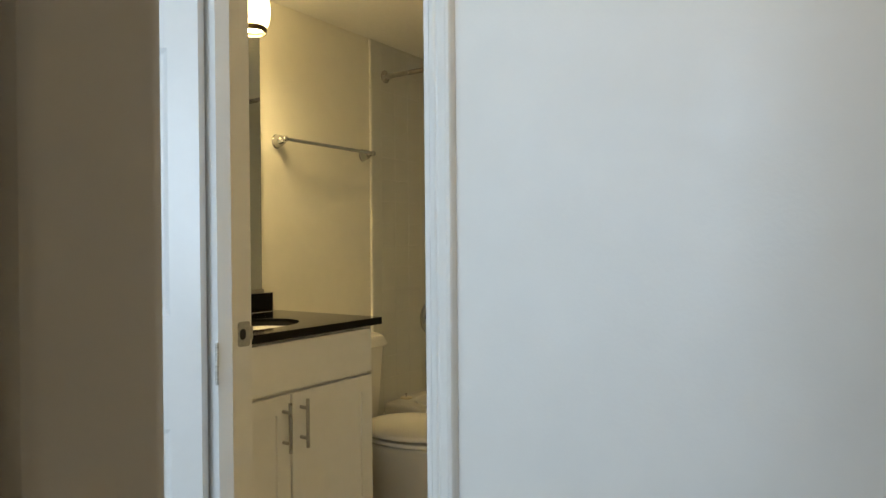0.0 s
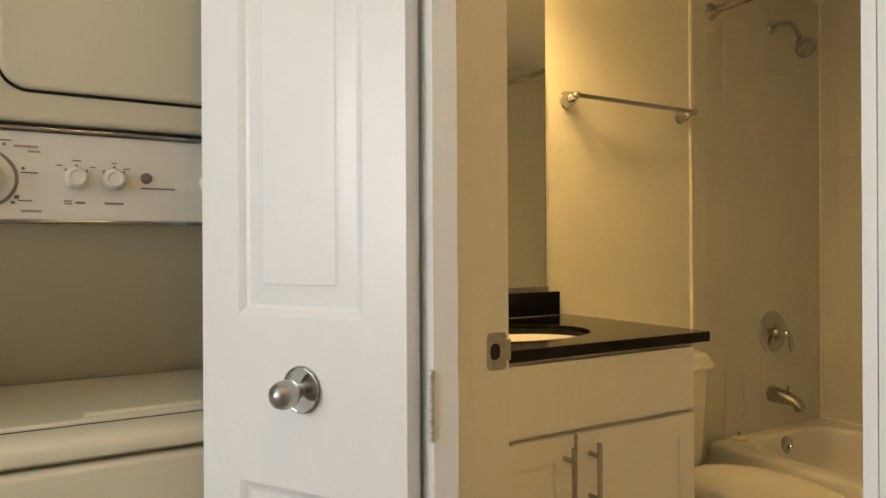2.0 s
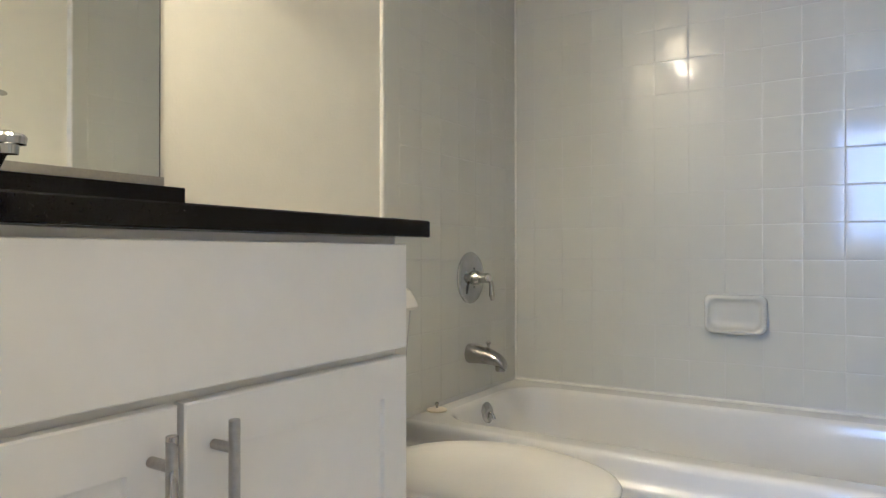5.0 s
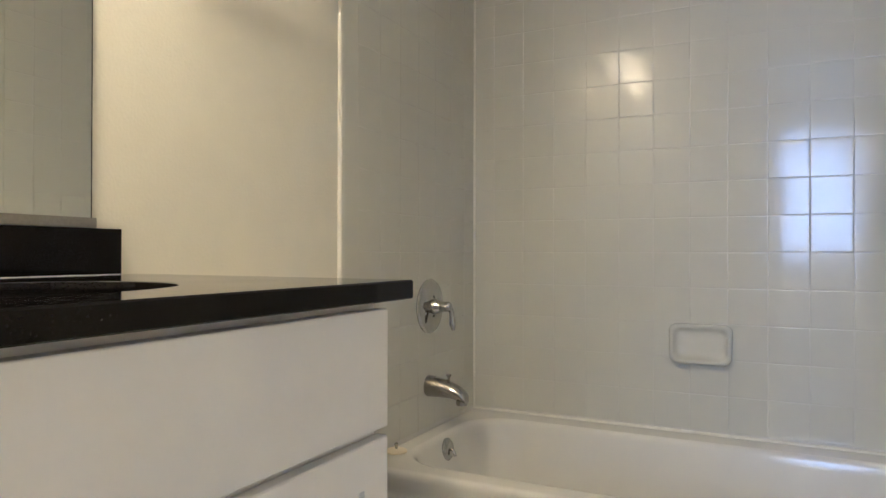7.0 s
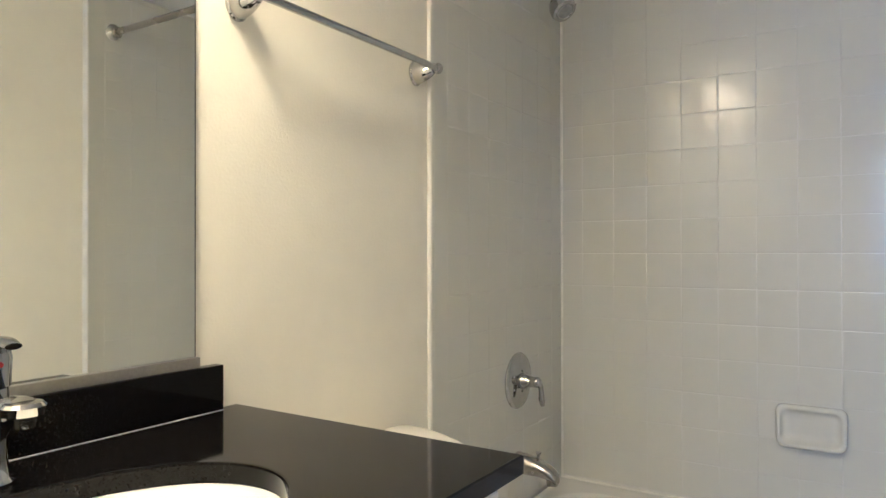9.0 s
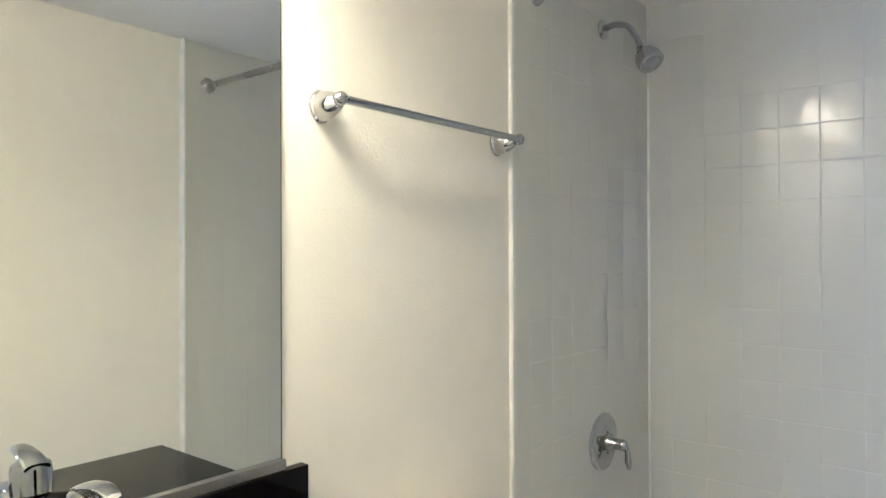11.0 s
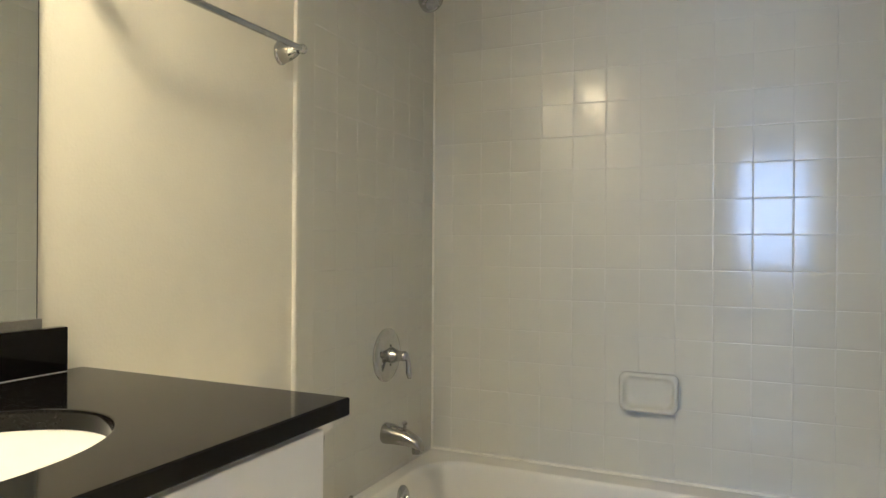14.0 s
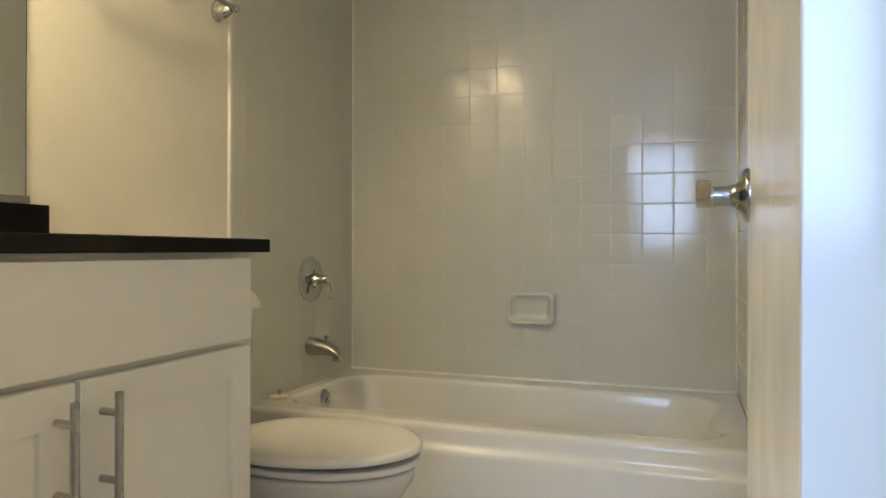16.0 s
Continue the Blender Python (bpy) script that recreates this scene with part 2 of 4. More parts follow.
structure("wall_closet_front", bm, HALLWALL, "white painted wall around the laundry closet", "wall")
bm = bmesh.new()
add_box(bm, -0.3, -3.25, 0, -0.2, -2.358, HALLCEIL)
add_box(bm, -0.2, -3.25, 0, 0.579, -3.15, HALLCEIL)
structure("wall_closet_inside", bm, HALLWALL, "plain inner walls of the laundry closet", "wall")
structure("wall_partition", box(1.88, -4.8, 0, 2.0, -3.2972, HALLCEIL, 0.002), HALLWALL, "white painted partition end wall", "wall")
structure("trim_partition", box(1.872, -3.297, 0, 2.006, -3.2675, HALLCEIL, 0.004, 2), TRIM, "white painted wood trim at the wall end", "trim")
structure("wall_hall_east", box(3.6, -4.95, 0, 3.7, -2.358, HALLCEIL), HALLWALL, "plain white wall", "wall")
bm = bmesh.new()
WX0, WX1, WZ0, WZ1 = 0.86, 1.80, 0.92, 1.98
add_box(bm, 0.58, -4.95, 0, WX0, -4.8, HALLCEIL)
add_box(bm, WX1, -4.95, 0, 3.6, -4.8, HALLCEIL)
add_box(bm, WX0, -4.95, 0, WX1, -4.8, WZ0)
add_box(bm, WX0, -4.95, WZ1, WX1, -4.8, HALLCEIL)
structure("wall_window", bm, HALLWALL, "white painted wall with a window", "wall")
window = tagged(new("window_1"), "white framed window with clear panes", "window", "", "structure")
window.location = (1.33, -4.9, WZ0)
bpy.context.view_layer.update()
bm = bmesh.new()
for a in ((WX0, WZ0, WX0 + 0.05, WZ1), (WX1 - 0.05, WZ0, WX1, WZ1), (WX0 + 0.05, WZ0, WX1 - 0.05, WZ0 + 0.05), (WX0 + 0.05, WZ1 - 0.05, WX1 - 0.05, WZ1), (1.305, WZ0 + 0.05, 1.355, WZ1 - 0.05)):
    add_box(bm, a[0], -4.945, a[1], a[2], -4.9, a[3], 0.004)
part("window_frame", bm, TRIM, window)
part("window_sill", box(WX0 - 0.03, -4.9, WZ0 - 0.03, WX1 + 0.03, -4.77, WZ0 - 0.001, 0.006), TRIM, window)
for a, b in ((WX0 + 0.05, 1.305), (1.355, WX1 - 0.05)):
    pane = part("pane", box(a, -4.925, WZ0 + 0.05, b, -4.92, WZ1 - 0.05), GLASS, window)
    pane.visible_shadow = False
structure("ground", box(-300, -300, -1.2, 300, 300, -1.0), GRASS, "flat ground outside the window", "ground")

# Door frame of the bathroom
JL, JR = 0.80, 1.432


def jamb(name, x0, x1, stop0, stop1):
    bm = bmesh.new()
    add_box(bm, x0, -2.357, 0, x1, -2.232, 2.05, 0.0015)
    add_box(bm, stop0, -2.3562, 0, stop1, -2.307, 2.038, 0.0015)
    return structure(name, bm, TRIM, "white painted wooden door jamb with a stop", "door frame")


jamb_left = jamb("jamb_latch_side", JL - 0.015, JL, JL + 0.0005, JL + 0.0045)
jamb_right = jamb("jamb_hinge_side", JR, JR + 0.015, JR - 0.012, JR - 0.0005)
bm = bmesh.new()
add_box(bm, JL, -2.357, 2.038, JR, -2.232, 2.05, 0.001)
structure("jamb_head", bm, TRIM, "white painted wooden head jamb", "door frame")


def casing(name, x_in, x_out, z1):
    """A moulded casing strip on the hall face: stepped profile, extruded upward."""
    w = x_out - x_in
    prof = [(0, -2.3572), (0, -2.366), (0.10, -2.3695), (0.22, -2.3715), (0.30, -2.370), (0.36, -2.3735), (0.52, -2.3755), (0.74, -2.376), (0.80, -2.374), (0.86, -2.3775), (0.95, -2.376), (1, -2.372), (1, -2.3572)]
    bm = bmesh.new()
    loft(bm, [[(x_in + w * a, b, z) for a, b in prof] for z in (0.0, z1)], True, True)
    return structure(name, bm, TRIM, "white moulded door casing", "trim", 25)


casing("casing_latch_side", 0.793, 0.733, 2.11)
casing("casing_hinge_side", 1.448, 1.489, 2.11)
structure("casing_head", box(0.733, -2.374, 2.056, 1.489, -2.3572, 2.112, 0.004), TRIM, "white moulded door casing", "trim")

# Strike plate on the latch jamb
strike = thing("strike_plate", (JL, -2.26, 0.914), "worn zinc steel strike plate screwed to the jamb", "strike plate")
bm = bmesh.new()
ZC, YC = 0.914, -2.259
ring_o = [(p[0], p[1]) for p in rrect(YC - 0.016, ZC - 0.028, YC + 0.021, ZC + 0.033, 0.007, 0, 5)]
hole = [(p[0], p[1]) for p in rrect(YC - 0.011, ZC - 0.0115, YC + 0.0085, ZC + 0.0155, 0.009, 0, 5)]
loft(bm, [[(JL + 0.0002, a, b) for a, b in ring_o], [(JL + 0.0018, a, b) for a, b in ring_o], [(JL + 0.0018, a, b) for a, b in hole], [(JL + 0.0002, a, b) for a, b in hole]])
part("plate", bm, STEEL, strike)
bm = bmesh.new()
lip = [(0.0018, YC + 0.0185), (0.0020, YC + 0.026), (0.0005, YC + 0.0305), (-0.006, YC + 0.033), (-0.006, YC + 0.0315), (-0.001, YC + 0.029), (0.0004, YC + 0.026), (0.0004, YC + 0.0185)]
loft(bm, [[(JL + a, b, z) for a, b in lip] for z in (ZC - 0.014, ZC + 0.020)], True, True)
part("lip", bm, STEEL, strike)
part("latch_hole", box(JL + 0.0001, YC - 0.0112, ZC - 0.012, JL + 0.0007, YC + 0.0087, ZC + 0.016), BLACK, strike)
for dz in (-0.0205, 0.0245):
    part("screw", lathe([(0, 0.0042), (0.001, 0.004), (0.0016, 0.0026)], (JL + 0.0016, YC - 0.003, ZC + dz), (1, 0, 0), 14), STEEL, strike)

# Bathroom door, open against the tub-end wall
door = tagged(new("door_1"), "plain white flush bathroom door standing open", "door", "", "structure")
door.location = (1.375, -2.225, 0)
bpy.context.view_layer.update()
DX = 1.375
part("leaf", box(DX, -2.225, 0.01, DX + 0.035, -1.615, 2.03, 0.002), DOORGLOSS, door)
DY, DZ = -1.675, 0.914
handle = part("handle", lathe([(0, 0.033), (0.003, 0.033), (0.006, 0.031), (0.010, 0.022), (0.016, 0.0145), (0.024, 0.0120), (0.043, 0.0120)], (DX, DY, DZ), (-1, 0, 0)), CHROME, door, "satin chrome lever handle")
bar_sections = [(DY + 0.014, 0.0085, 0.0115), (DY + 0.012, 0.0100, 0.0130), (DY - 0.020, 0.0100, 0.0130), (DY - 0.070, 0.0085, 0.0115), (DY - 0.098, 0.0080, 0.0105), (DY - 0.100, 0.0068, 0.0092)]
part("lever", loft(bmesh.new(), [[(DX - 0.050 + p[0], yy - (p[0] if yy < DY - 0.09 else 0), DZ + p[1]) for p in rrect(-hx, -hz, hx, hz, 0.0025, 0, 3)] for yy, hx, hz in bar_sections], True, True), NICKEL, handle)
part("latch_plate", box(DX + 0.004, -1.6155, 0.886, DX + 0.031, -1.6135, 0.942, 0.0006), STEEL, door)
for hz in (0.25, 1.02, 1.80):
    part("hinge", box(DX + 0.012, -2.2275, hz - 0.045, DX + 0.044, -2.2245, hz + 0.045, 0.0008), STEEL, door)
    part("hinge_pin", lathe([(0, 0.006), (0.09, 0.006)], (DX + 0.046, -2.222, hz - 0.045), (0, 0, 1), 14), STEEL, door)
door.rotation_euler = (0, 0, radians(-2.8))
bpy.context.view_layer.update()

# Hall ceiling lamp
hall_lamp = thing("ceiling_lamp", (2.10, -2.78, HALLCEIL), "lit round frosted glass ceiling lamp in the hall", "lamp")
part("pan", lathe([(0, 0.15), (0.018, 0.15), (0.022, 0.14)], (2.10, -2.78, HALLCEIL - 0.0005), (0, 0, -1), 40), NICKEL, hall_lamp)
part("dome", lathe([(0.020, 0.142), (0.040, 0.138), (0.065, 0.115), (0.085, 0.075), (0.094, 0.03), (0.095, 0.001)], (2.10, -2.78, HALLCEIL), (0, 0, -1), 40), HALLGLOW, hall_lamp, "glowing frosted glass dome")

# ---- tub corner ----
TX0, TX1 = 0.008, 1.512
tub = thing("bathtub", (0.76, -0.37, 0), "white enamelled alcove bathtub with a stepped apron", "bathtub")
bm = bmesh.new()
rings = []
for yf, z in ((-0.752, 0.0), (-0.752, 0.262), (-0.7515, 0.272), (-0.748, 0.279), (-0.741, 0.284), (-0.7375, 0.291), (-0.7365, 0.300), (-0.7355, 0.325)):
    rings.append(rrect(TX0, yf, TX1, 0.002, 0.002, z))
for k, z in ((0.001, 0.334), (0.005, 0.341), (0.012, 0.3445), (0.022, 0.3455)):
    rings.append(rrect(TX0 + k * 0.2, -0.7355 + k, TX1 - k * 0.2, 0.002 - k * 0.2, 0.002 + k * 0.3, z))
for i, z, r in ((0.0, 0.3455, 0.15), (0.006, 0.3435, 0.15), (0.012, 0.338, 0.15), (0.017, 0.328, 0.148), (0.024, 0.30, 0.145), (0.045, 0.20, 0.14), (0.065, 0.12, 0.13), (0.09, 0.085, 0.11), (0.13, 0.072, 0.09), (0.2, 0.068, 0.05)):
    rings.append(rrect(0.056 + i * 1.1, -0.668 + i * 0.9, 1.468 - i * 2.2, -0.088 - i * 0.7, r, z))
loft(bm, rings, True, True)
part("tub_body", bm, TUBM, tub, "", 50)
ov = part("overflow_plate", lathe([(0, 0.034), (0.004, 0.034), (0.009, 0.029), (0.012, 0.018), (0.013, 0.001)], (0.0815, -0.365, 0.300), (1, 0, 0.15), 28), CHROME, tub)
part("overflow_lever", tube([(0.092, -0.365, 0.303), (0.104, -0.365, 0.297), (0.110, -0.365, 0.282)], [0.004, 0.0045, 0.005], 10), CHROME, ov)
part("drain", lathe([(0, 0.034), (0.004, 0.032), (0.006, 0.02), (0.0065, 0.001)], (0.24, -0.37, 0.0675), (0, 0, 1), 24), CHROME, tub)

stopper = thing("drain_stopper", (0.034, -0.60, 0.3455), "old yellowed rubber drain stopper lying on the tub rim", "drain stopper")
part("disc", lathe([(0, 0.024), (0.002, 0.030), (0.006, 0.031), (0.009, 0.027), (0.0105, 0.012), (0.011, 0.001)], (0.040, -0.600, 0.3458), (0, 0, 1), 28), STOPPERM, stopper)
part("pull_ring", lathe([(0, 0.004), (0.006, 0.0035), (0.010, 0.006), (0.015, 0.006), (0.018, 0.001)], (0.040, -0.600, 0.3565), (0, 0, 1), 14), CHROME, stopper)

valve = thing("shower_valve", (0.008, -0.345, 0.737), "round chrome shower valve with a curved lever", "shower valve")
part("escutcheon", lathe([(0, 0.086), (0.003, 0.086), (0.007, 0.083), (0.011, 0.072), (0.014, 0.052), (0.016, 0.030), (0.018, 0.026)], (0.0085, -0.345, 0.737), (1, 0, 0), 48), CHROME, valve)
hub = part("hub", lathe([(0, 0.025), (0.012, 0.023), (0.020, 0.018), (0.040, 0.016), (0.050, 0.0165), (0.058, 0.012), (0.061, 0.001)], (0.026, -0.345, 0.737), (1, 0, 0), 28), CHROME, valve)
part("lever", tube([(0.060, -0.345, 0.741), (0.070, -0.337, 0.742), (0.077, -0.330, 0.730), (0.079, -0.326, 0.706), (0.080, -0.324, 0.680), (0.082, -0.323, 0.662)], [0.010, 0.0095, 0.0075, 0.0085, 0.0105, 0.0055], 14), CHROME, hub)
for a in range(6):
    t0 = radians(30 + 60 * a)
    ux, uz = math.cos(t0), math.sin(t0)
    vent = [(0.024, -0.0032), (0.034, -0.0018), (0.034, 0.0018), (0.024, 0.0032)]
    part("slot", loft(bmesh.new(), [[(x, -0.345 + r * ux - w * uz, 0.737 + r * uz + w * ux) for r, w in vent] for x in (0.0225, 0.0262)], True, True), BLACK, valve)
for dy, dz in ((-0.050, 0.02), (-0.050, -0.02)):
    part("screw", lathe([(0, 0.004), (0.0015, 0.003)], (0.0225, -0.345 + dy, 0.737 + dz), (1, 0, 0), 12), STEEL, valve)

spout = thing("tub_spout", (0.008, -0.35, 0.487), "chrome tub spout with a diverter knob", "tub spout")
bm = bmesh.new()
rings = []
for x, zc, rz, ry in ((0.0085, 0.487, 0.033, 0.033), (0.013, 0.487, 0.034, 0.034), (0.045, 0.486, 0.031, 0.031), (0.085, 0.481, 0.026, 0.028), (0.115, 0.473, 0.022, 0.025), (0.132, 0.464, 0.019, 0.022), (0.141, 0.457, 0.015, 0.018), (0.144, 0.452, 0.009, 0.011)):
    rings.append([(x, -0.35 + ry * math.cos(2 * math.pi * i / 28), zc + rz * math.sin(2 * math.pi * i / 28)) for i in range(28)])
loft(bm, rings, True, True)
part("spout_body", bm, NICKEL, spout, "", 60)
part("outlet", lathe([(0, 0.017), (0.016, 0.0165)], (0.124, -0.35, 0.437), (0, 0, 1), 20), NICKEL, spout)
part("diverter_knob", lathe([(0, 0.004), (0.014, 0.004), (0.016, 0.008), (0.022, 0.0085), (0.025, 0.006), (0.026, 0.001)], (0.080, -0.35, 0.506), (0, 0, 1), 16), NICKEL, spout)

shower = thing("shower_fixture", (0.008, -0.335, 1.976), "chrome shower head on a bent arm", "shower head")
part("flange", lathe([(0, 0.030), (0.003, 0.030), (0.008, 0.026), (0.014, 0.014)], (0.0085, -0.335, 1.976), (1, 0, 0), 28), CHROME, shower)
part("arm", tube([(0.010, -0.335, 1.976), (0.050, -0.337, 1.982), (0.092, -0.340, 1.968), (0.122, -0.345, 1.925), (0.135, -0.348, 1.893)], 0.0095, 14), CHROME, shower)
head = part("head", lathe([(0, 0.011), (0.012, 0.014), (0.018, 0.019), (0.030, 0.030), (0.050, 0.038), (0.066, 0.039), (0.074, 0.036), (0.076, 0.028), (0.074, 0.026), (0.074, 0.001)], (0.131, -0.347, 1.897), (0.58, -0.22, -0.78), 32), CHROME, shower)
part("nozzle", lathe([(0, 0.022), (0.004, 0.021), (0.005, 0.001)], (0.1739, -0.3633, 1.8393), (0.58, -0.22, -0.78), 24), STEEL, head)
part("lever", tube([(0.190, -0.352, 1.862), (0.204, -0.346, 1.858)], [0.004, 0.003], 10), CHROME, head)

rod = thing("shower_rod", (0.76, -0.711, 1.975), "brushed nickel shower curtain rod without a curtain", "shower rod")
part("pole", tube([(0.012, -0.711, 1.975), (1.508, -0.711, 1.975)], 0.0127, 18), NICKEL, rod)
for x, d in ((0.0085, 1), (1.5115, -1)):
    part("end_flange", lathe([(0, 0.032), (0.003, 0.032), (0.010, 0.026), (0.016, 0.018), (0.034, 0.0165)], (x, -0.711, 1.975), (d, 0, 0), 26), NICKEL, rod)

dish = thing("soap_dish", (0.778, -0.0, 0.625), "white glazed ceramic soap dish set into the tiles", "soap dish")
bm = bmesh.new()
rings = []
for k, low, high in ((0.0, -0.0005, -0.0005), (0.0, -0.020, -0.012), (0.002, -0.033, -0.016), (0.006, -0.038, -0.018), (0.011, -0.039, -0.018), (0.015, -0.034, -0.014), (0.019, -0.018, -0.007), (0.028, -0.010, -0.0035), (0.042, -0.008, -0.003)):
    pts = []
    for p in rrect(0.687 + k, 0.563 + k, 0.871 - k, 0.686 - k, 0.022 if k < 0.02 else 0.012, 0):
        f = (p[1] - 0.563) / 0.123
        taper = 0.010 * max(0.0, 0.35 - f) * (1 if k < 0.02 else 0.4)
        pts.append((p[0] + math.copysign(taper, 0.779 - p[0]), low + (high - low) * f, p[1]))
    rings.append(pts)
loft(bm, rings, False, True)
part("dish_body", bm, TILE, dish, "", 60)

# ---- toilet ----
TYC = -1.165
toilet = thing("toilet", (0.4, TYC, 0), "white porcelain toilet with a closed lid", "toilet")


def bow(k, z, n=10):
    """A tank outline: straight along the wall, sides drawn in towards a bowed front."""
    side = [(0.012 + k, 0.150 - k), (0.014 + k, 0.185 - k), (0.024 + k, 0.204 - k), (0.045 + k * 0.5, 0.212 - k)]
    for i in range(1, n + 1):
        u = i / n
        side.append((0.045 + (0.243 - k - 0.045) * u, 0.212 - k - 0.072 * u ** 1.7))
    side += [(0.256 - k, 0.128 - k * 0.6), (0.264 - k, 0.105), (0.269 - k, 0.055)]
    return [(x, TYC + w, z) for x, w in side] + [(0.271 - k, TYC, z)] + [(x, TYC - w, z) for x, w in side[::-1]]


def shrunk(ring, f, z):
    return [(0.13 + (p[0] - 0.13) * f, TYC + (p[1] - TYC) * f, z) for p in ring]


bm = bmesh.new()
loft(bm, [bow(k, z) for k, z in ((0.042, 0.37), (0.030, 0.40), (0.014, 0.56), (0.004, 0.692))], True, True)
part("tank", bm, PORCELAIN, toilet, "", 50)
bm = bmesh.new()
loft(bm, [bow(k, z) for k, z in ((0.0, 0.690), (-0.008, 0.692), (-0.010, 0.698), (-0.008, 0.706), (0.001, 0.725), (0.005, 0.733))] + [shrunk(bow(0.005, 0), f, z) for f, z in ((0.96, 0.7385), (0.88, 0.7410), (0.6, 0.7425))], True, True)
part("tank_lid", bm, PORCELAIN, toilet, "", 21)
part("flush_lever", tube([(0.200, TYC - 0.11, 0.64), (0.262, TYC - 0.11, 0.64), (0.270, TYC - 0.08, 0.632), (0.271, TYC - 0.04, 0.625)], [0.010, 0.007, 0.006, 0.007], 12), CHROME, toilet)


def egg(x0, x1, half, back, z, n=56):
    """An elongated bowl outline with a flattened back."""
    pts = []
    xc = x0 + (x1 - x0) * 0.44
    for i in range(n):
        a = 2 * math.pi * i / n
        c, s = math.cos(a), math.sin(a)
        if c >= 0:
            x, y = xc + (x1 - xc) * c, half * s
        else:
            x = xc + (xc - x0) * math.copysign(abs(c) ** 0.62, c)
            y = half * math.copysign(abs(s) ** 0.8, s)
            y *= 1 - (1 - back) * ((xc - x) / (xc - x0)) ** 2
        pts.append((x, TYC + y, z))
    return pts


bm = bmesh.new()
loft(bm, [egg(0.22, 0.60, 0.105, 0.9, 0.0), egg(0.22, 0.60, 0.105, 0.9, 0.05), egg(0.24, 0.61, 0.10, 0.9, 0.12), egg(0.24, 0.66, 0.115, 0.9, 0.20), egg(0.23, 0.715, 0.145, 0.9, 0.27), egg(0.22, 0.748, 0.168, 0.85, 0.32), egg(0.215, 0.758, 0.175, 0.8, 0.345), egg(0.215, 0.757, 0.174, 0.8, 0.353), egg(0.22, 0.75, 0.168, 0.8, 0.357)], True, True)
part("bowl", bm, PORCELAIN, toilet, "", 60)
bm = bmesh.new()
loft(bm, [egg(0.300, 0.748, 0.161, 0.72, 0.3575), egg(0.297, 0.751, 0.164, 0.72, 0.3635), egg(0.285, 0.766, 0.178, 0.72, 0.3655), egg(0.285, 0.767, 0.179, 0.72, 0.374), egg(0.288, 0.762, 0.175, 0.72, 0.379)], True, True)
part("seat", bm, SEATM, toilet, "", 60)
bm = bmesh.new()
loft(bm, [egg(0.302, 0.748, 0.160, 0.70, 0.3795), egg(0.298, 0.752, 0.164, 0.70, 0.3840), egg(0.284, 0.770, 0.180, 0.70, 0.3865), egg(0.283, 0.772, 0.182, 0.70, 0.394), egg(0.286, 0.768, 0.179, 0.70, 0.4005), egg(0.294, 0.757, 0.171, 0.70, 0.4045), egg(0.33, 0.70, 0.13, 0.70, 0.408), egg(0.40, 0.62, 0.07, 0.8, 0.410)], True, True)
bmesh.ops.rotate(bm, cent=(0.29, TYC, 0.384), matrix=Matrix.Rotation(radians(-0.9), 3, 'Y'), verts=bm.verts[:])
bmesh.ops.rotate(bm, cent=(0.29, TYC, 0.384), matrix=Matrix.Rotation(radians(0.7), 3, 'X'), verts=bm.verts[:])
part("seat_lid", bm, SEATM, toilet, "", 60)
for dy in (-0.075, 0.075):
    part("seat_hinge", box(0.262, TYC + dy - 0.018, 0.360, 0.302, TYC + dy + 0.018, 0.392, 0.006), SEATM, toilet)

# ---- vanity ----
VX = 0.523
VY0, VY1 = -2.2315, -1.470
vanity = thing("vanity_cabinet", (0.26, -1.85, 0), "white two-door vanity cabinet with a false drawer front", "cabinet")
bm = bmesh.new()
add_box(bm, 0.004, VY0, 0.10, VX, VY1, 0.842, 0.001)
part("body", bm, CABINET, vanity)
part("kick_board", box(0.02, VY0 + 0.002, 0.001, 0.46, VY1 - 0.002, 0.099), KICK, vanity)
part("drawer_front", box(VX + 0.0005, VY0 + 0.004, 0.677, VX + 0.0205, VY1 + 0.002, 0.832, 0.0025, 3), CABINET, vanity)


def shaker(name, y0, y1, z0, z1, pull_y):
    """A door with rails round a recessed panel, and a bar pull."""
    bm = bmesh.new()
    x0, x1 = VX + 0.0005, VX + 0.0205
    yz = lambda k, x: [(x, p[0], p[1]) for p in rrect(y0 + k, z0 + k, y1 - k, z1 - k, 0.0015, 0, 2)]
    loft(bm, [yz(0.002, x0), yz(0.0, x0 + 0.002), yz(0.0, x1 - 0.002), yz(0.002, x1), yz(0.0555, x1), yz(0.0575, x1 - 0.0065), yz(0.06, x1 - 0.007)], True, True)
    d = part(name, bm, CABINET, vanity, "", 25)
    h = part("pull", lathe([(0, 0.0052), (0.0008, 0.006), (0.1552, 0.006), (0.156, 0.0052)], (x1 + 0.032, pull_y, 0.4905), (0, 0, 1), 20), NICKEL, d, "brushed nickel bar pull")
    for z in (0.5205, 0.6165):
        part("post", lathe([(0, 0.0055), (0.034, 0.0055)], (x1 - 0.0005, pull_y, z), (1, 0, 0), 14), NICKEL, h)


shaker("door", VY0 + 0.004, -1.8655, 0.115, 0.6655, -1.896)
shaker("door", -1.8575, VY1 + 0.002, 0.115, 0.6655, -1.822)

# Countertop with an oval cut-out
counter = thing("countertop", (0.28, -1.83, 0.842), "polished black granite countertop with a backsplash", "countertop")
CX, CY, AX, AY = 0.306, -1.855, 0.153, 0.212
X0, X1, Y0, Y1, Z0, Z1 = 0.003, 0.556, -2.2315, -1.424, 0.8425, 0.8685
N = 120


